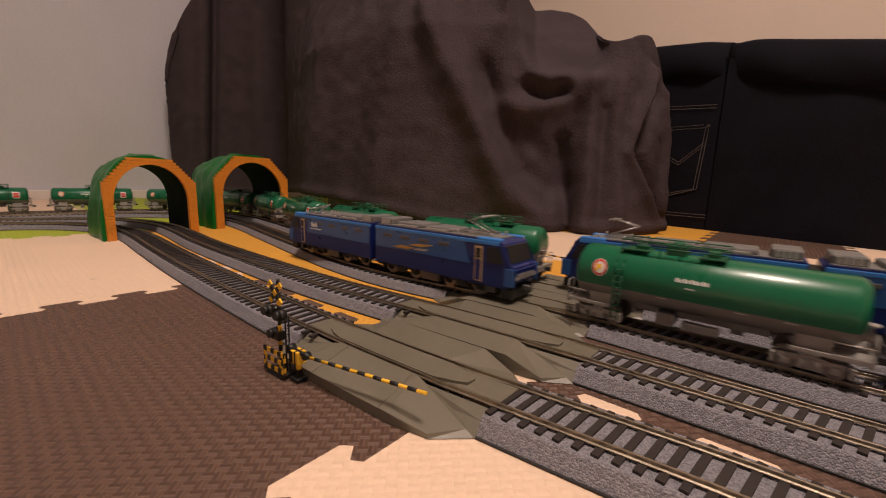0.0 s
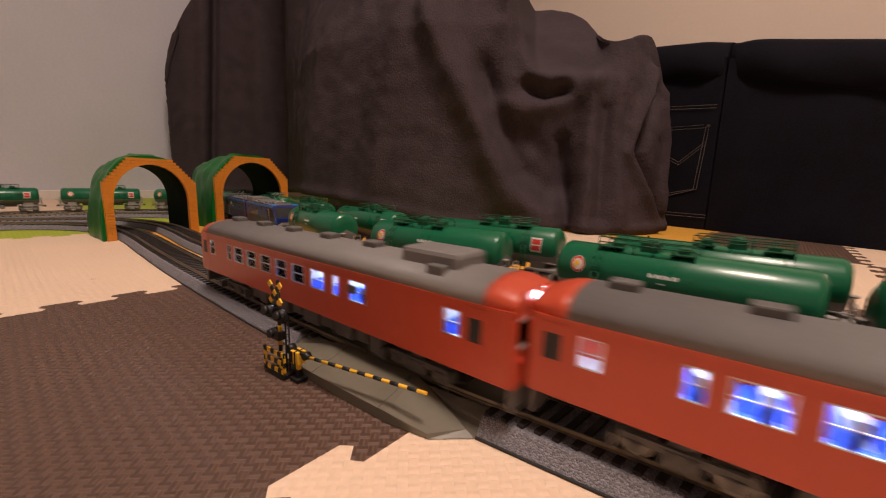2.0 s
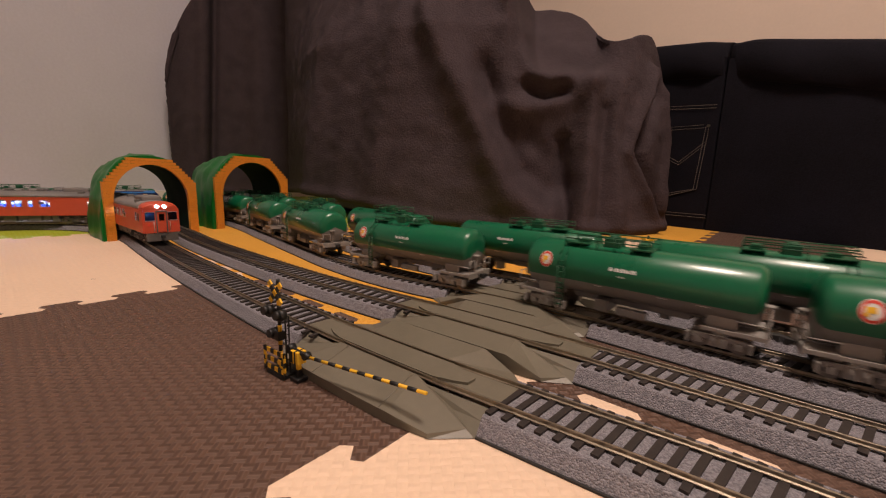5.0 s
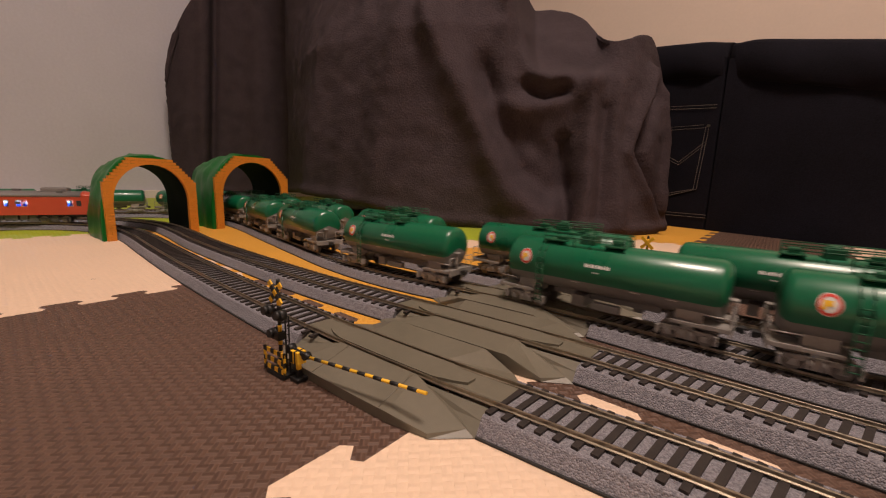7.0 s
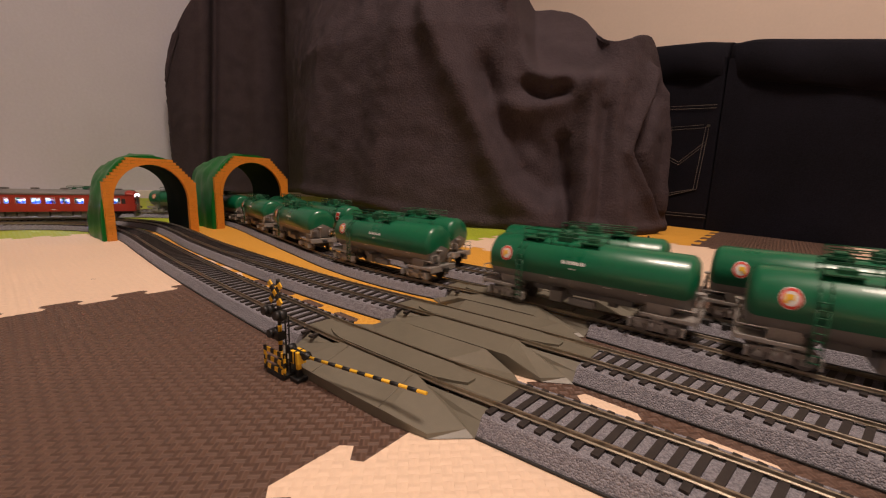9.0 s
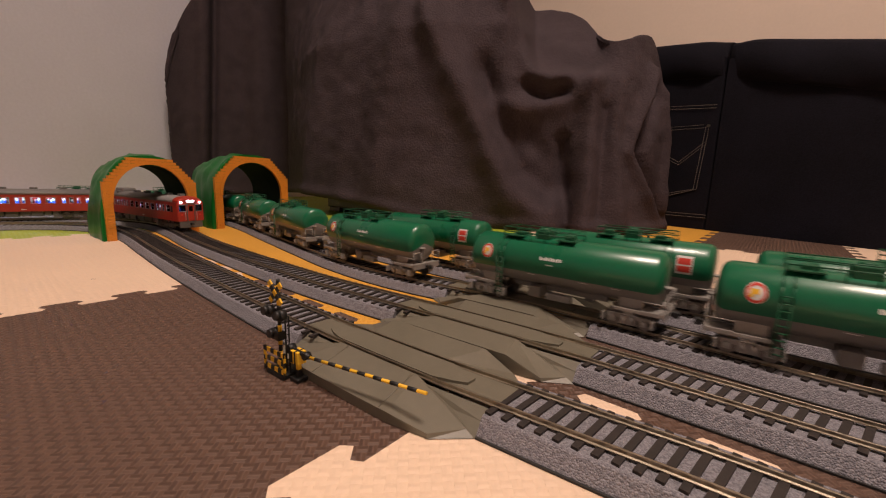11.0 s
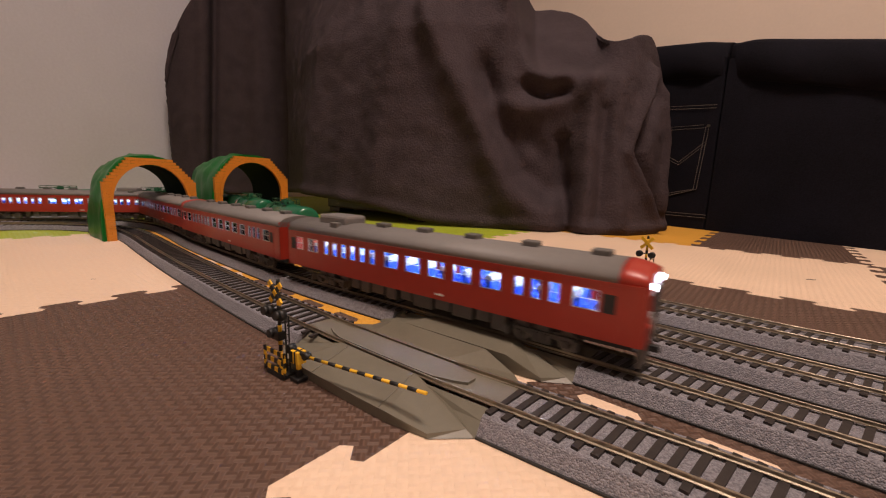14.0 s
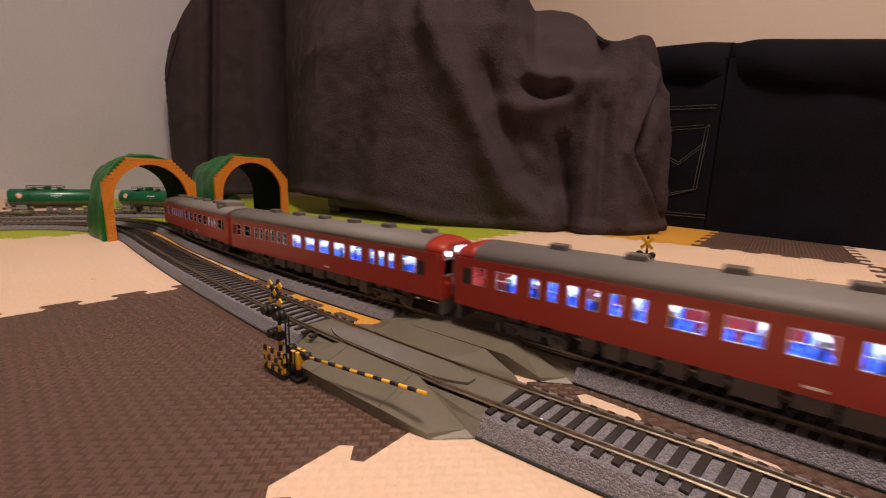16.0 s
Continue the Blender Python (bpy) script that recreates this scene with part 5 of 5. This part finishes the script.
            part("gangway_frame", boxes((*sorted((xe + e * 0.0010, xe + e * 0.0030)), -0.0056, -0.0044, z0 - 0.001, 0.0385), (*sorted((xe + e * 0.0010, xe + e * 0.0030)), 0.0044, 0.0056, z0 - 0.001, 0.0385),
                                        (*sorted((xe + e * 0.0010, xe + e * 0.0030)), -0.0056, 0.0056, 0.0375, 0.0388), bev=0.0003), UNDER, t, "grey gangway frame")
            part("door_window", boxes((*sorted((xe + e * 0.0020, xe + e * 0.0023)), -0.0026, 0.0026, 0.0275, 0.0350)), DPANE, t)
            part("skirt", boxes((*sorted((xe - e * 0.002, xe + e * 0.0012)), -0.0155, 0.0155, 0.0035, z0), bev=0.0005), UNDER, t, "grey skirt under the cab")
        else:
            spec = [(*sorted((xe - e * 0.0011, xe)), -y1, -0.0045, z0, z1 + 0.004), (*sorted((xe - e * 0.0011, xe)), 0.0045, y1, z0, z1 + 0.004), (*sorted((xe - e * 0.0011, xe)), -0.0045, 0.0045, 0.036, z1 + 0.004)]
            part("end_wall", boxes(*spec), paint, t)
            part("gangway_bellows", boxes((*sorted((xe, xe + e * 0.0035)), -0.0058, 0.0058, z0, 0.0370), bev=0.0006), BLACK, t)
        part("coupler", boxes((*sorted((xe, xe + e * 0.0060)), -0.0018, 0.0018, 0.0075, 0.0105), bev=0.0003), UNDER_D, t)
    # inside
    part("floor_pan", boxes((-L / 2 + 0.001, L / 2 - 0.001, -W + th, W - th, z0, z0 + 0.0012)), INSIDE, t)
    part("ceiling_panel", boxes((-L / 2 + 0.001, L / 2 - 0.001, -W + th, W - th, z1 - 0.0012, z1 - 0.0002)), INSIDE, t)
    part("light_strip", boxes((-L / 2 + 0.02, L / 2 - 0.02, -0.0022, 0.0022, z1 - 0.0022, z1 - 0.0013)), LED, t, "lit cool white ceiling strip")
    seats = bmesh.new()
    n = 14
    for q in range(n):
        x = -L / 2 + 0.034 + (L - 0.068) * q / (n - 1)
        for s in (-1, 1):
            add_box(seats, x - 0.0014, x + 0.0014, *sorted((s * 0.0045, s * 0.0160)), z0 + 0.0012, 0.0305)
            add_box(seats, x - 0.0062, x + 0.0062, *sorted((s * 0.0045, s * 0.0160)), z0 + 0.0012, 0.0215)
    part("seats", seats, SEAT, t, "blue bench seats")
    # pale blocks added on the seat backs so the windows look brighter
    covers = bmesh.new()
    for q in range(n):
        x = -L / 2 + 0.034 + (L - 0.068) * q / (n - 1)
        for s in (-1, 1):
            add_box(covers, x - 0.0017, x + 0.0017, *sorted((s * 0.0046, s * 0.0159)), 0.0292, 0.0328)
    part("pale_seat_tops", covers, INSIDE, t, "pale seat tops added to brighten the windows")
    # roof vents and one large unit
    for q in range(6):
        x = L * (-0.41 + 0.142 * q) if unit_at > 0 else L * (-0.30 + 0.142 * q)
        part("roof_vent", boxes((x - 0.0048, x + 0.0048, -0.0036, 0.0036, 0.0487, 0.0520), bev=0.0007), VENT, t)
    if unit_at:
        x = unit_at * L * 0.33
        part("roof_unit", boxes((x - 0.0165, x + 0.0165, -0.0098, 0.0098, 0.0462, 0.0545), bev=0.0020), ROOF, t, "long grey roof unit")
        part("roof_unit_box", boxes((x + 0.004, x + 0.0125, -0.0150, -0.0104, 0.0455, 0.0500), bev=0.0006), VENT, t)
    # running gear
    for e in (-1, 1):
        bogie(t, e * 0.0885, 0.0265, UNDER, WHEEL_ME, 0.0054, 0.0015)
    spec = []
    rnd = random.Random(3)
    x = -0.062
    while x < 0.060:
        w = rnd.uniform(0.006, 0.016)
        for s in (-1, 1):
            spec.append((x, x + w, *sorted((s * rnd.uniform(0.003, 0.006), s * rnd.uniform(0.0135, 0.0160))), rnd.uniform(0.0036, 0.0066), z0))
        x += w + rnd.uniform(0.001, 0.004)
    for sp in spec:
        part("underfloor_box", boxes(sp, bev=0.0004), UNDER, t)
    part("chassis", boxes((-L / 2 + 0.004, L / 2 - 0.004, -0.010, 0.010, 0.0085, z0)), UNDER_D, t)
    return t


# ---- trains ----
TANKS = 13
first_tank = tanker()
LOCO = locomotive()
train_3 = [LOCO] + [first_tank] + [copy_thing(first_tank, Matrix()) for _ in range(TANKS - 1)]
train_4 = [copy_thing(LOCO, Matrix())] + [copy_thing(first_tank, Matrix()) for _ in range(TANKS)]
RED_WORDS = "bright vermilion model railcar with grey roof and lit windows"
front_car = railcar(ORANGE, LAYOUT_A, True, True, "", "white", 1, RED_WORDS, "cars of the bright railcar train")
train_1 = [front_car, copy_thing(front_car, Matrix())]
DEEP_WORDS = "deep red model railcar with grey roof and lit blue interior"
lead = railcar(DRED, LAYOUT_B, False, True, "", "white", -1, DEEP_WORDS, "cars of the deep red railcar train")
trail = railcar(DRED, LAYOUT_B, True, False, "white", "", 1, DEEP_WORDS, "cars of the deep red railcar train")
third = railcar(DRED, LAYOUT_B, False, True, "", "white", 0, DEEP_WORDS, "cars of the deep red railcar train")
second = railcar(DRED, LAYOUT_B, True, False, "", "", 0, DEEP_WORDS, "cars of the deep red railcar train")
train_2 = [lead, second, third, trail]


def motions():
    """Each car follows its track; positions are those of a train's reference end, in train lengths."""
    def steps(rows):
        ts, ss = zip(*rows)
        return lambda t: float(np.interp(t, ts, ss))
    times = [0.2 * k for k in range(81)]
    # bright railcars: the tail end, running away to the west
    a = own_at(0, -0.214) - 0.014
    tail_1 = steps([(0.0, a - 0.920), (0.5, a - 0.785), (1.0, a - 0.650), (1.5, a - 0.527), (2.0, a - 0.394), (2.5, a - 0.255), (3.0, a - 0.130), (3.5, a - 0.011), (4.0, a + 0.113), (4.2, a + 0.163), (5.4, a + 0.45), (6.3, a + 0.58), (7.0, a + 0.655), (8.1, a + 0.80), (16.0, a + 1.9)])
    for n, car in enumerate(train_1):
        car.scale = (1.01, 1.075, 1.075)
        walk(car, [(t, ride(0, tail_1(t) + 0.133 + 0.266 * (1 - n), 0.179)) for t in times])
    # deep red railcars: the front end, coming from the west
    b = own_at(1, -0.271)
    front_2 = steps([(0.0, b + 2.20), (7.9, b + 0.86), (8.5, b + 0.705), (9.2, b + 0.60), (11.3, b + 0.375), (12.0, b + 0.190), (12.5, b + 0.094), (13.0, b - 0.014), (13.5, b - 0.113), (14.0, b - 0.217), (14.5, b - 0.323), (15.0, b - 0.426), (15.5, b - 0.535), (16.0, b - 0.645)])
    for n, car in enumerate(train_2):
        car.scale = (1.01, 1.075, 1.075)
        walk(car, [(t, ride(1, front_2(t) + 0.133 + 0.266 * n, 0.179)) for t in times])
    # freight running away: the first wagon's badge
    c = own_at(2, -0.200)
    badge_3 = steps([(0.0, c - 0.601 * 0.1776), (0.601, c), (12.088, c + 12 * 0.170), (16.0, c + 12 * 0.170 + 3.912 * 0.179)])
    for n, car in enumerate(train_3):
        car.scale = (0.98, 1.05, 1.05)
        off = 0.187 if n == 0 else -0.054 - 0.170 * (n - 1)
        walk(car, [(t, ride(2, badge_3(t) + off, 0.152 if n == 0 else 0.122)) for t in times])
    # freight coming closer: the last wagon's badge
    d = own_at(3, -0.048)
    badge_4 = steps([(0.0, d + 2.26), (2.0, d + 1.905), (4.2, d + 1.510), (7.0, d + 1.004), (9.0, d + 0.640), (12.5, d - 0.004), (13.0, d - 0.090), (16.0, d - 0.63)])
    turn = pose(0, 0, 0, 0, 0, 180)
    for n, car in enumerate(train_4):
        car.scale = (0.98, 1.05, 1.05)
        off = -0.054 - 0.170 * (TANKS - 1) - 0.241 if n == 0 else -0.054 - 0.170 * (TANKS - n)
        walk(car, [(t, ride(3, badge_4(t) + off, 0.152 if n == 0 else 0.122) @ turn) for t in times])


motions()
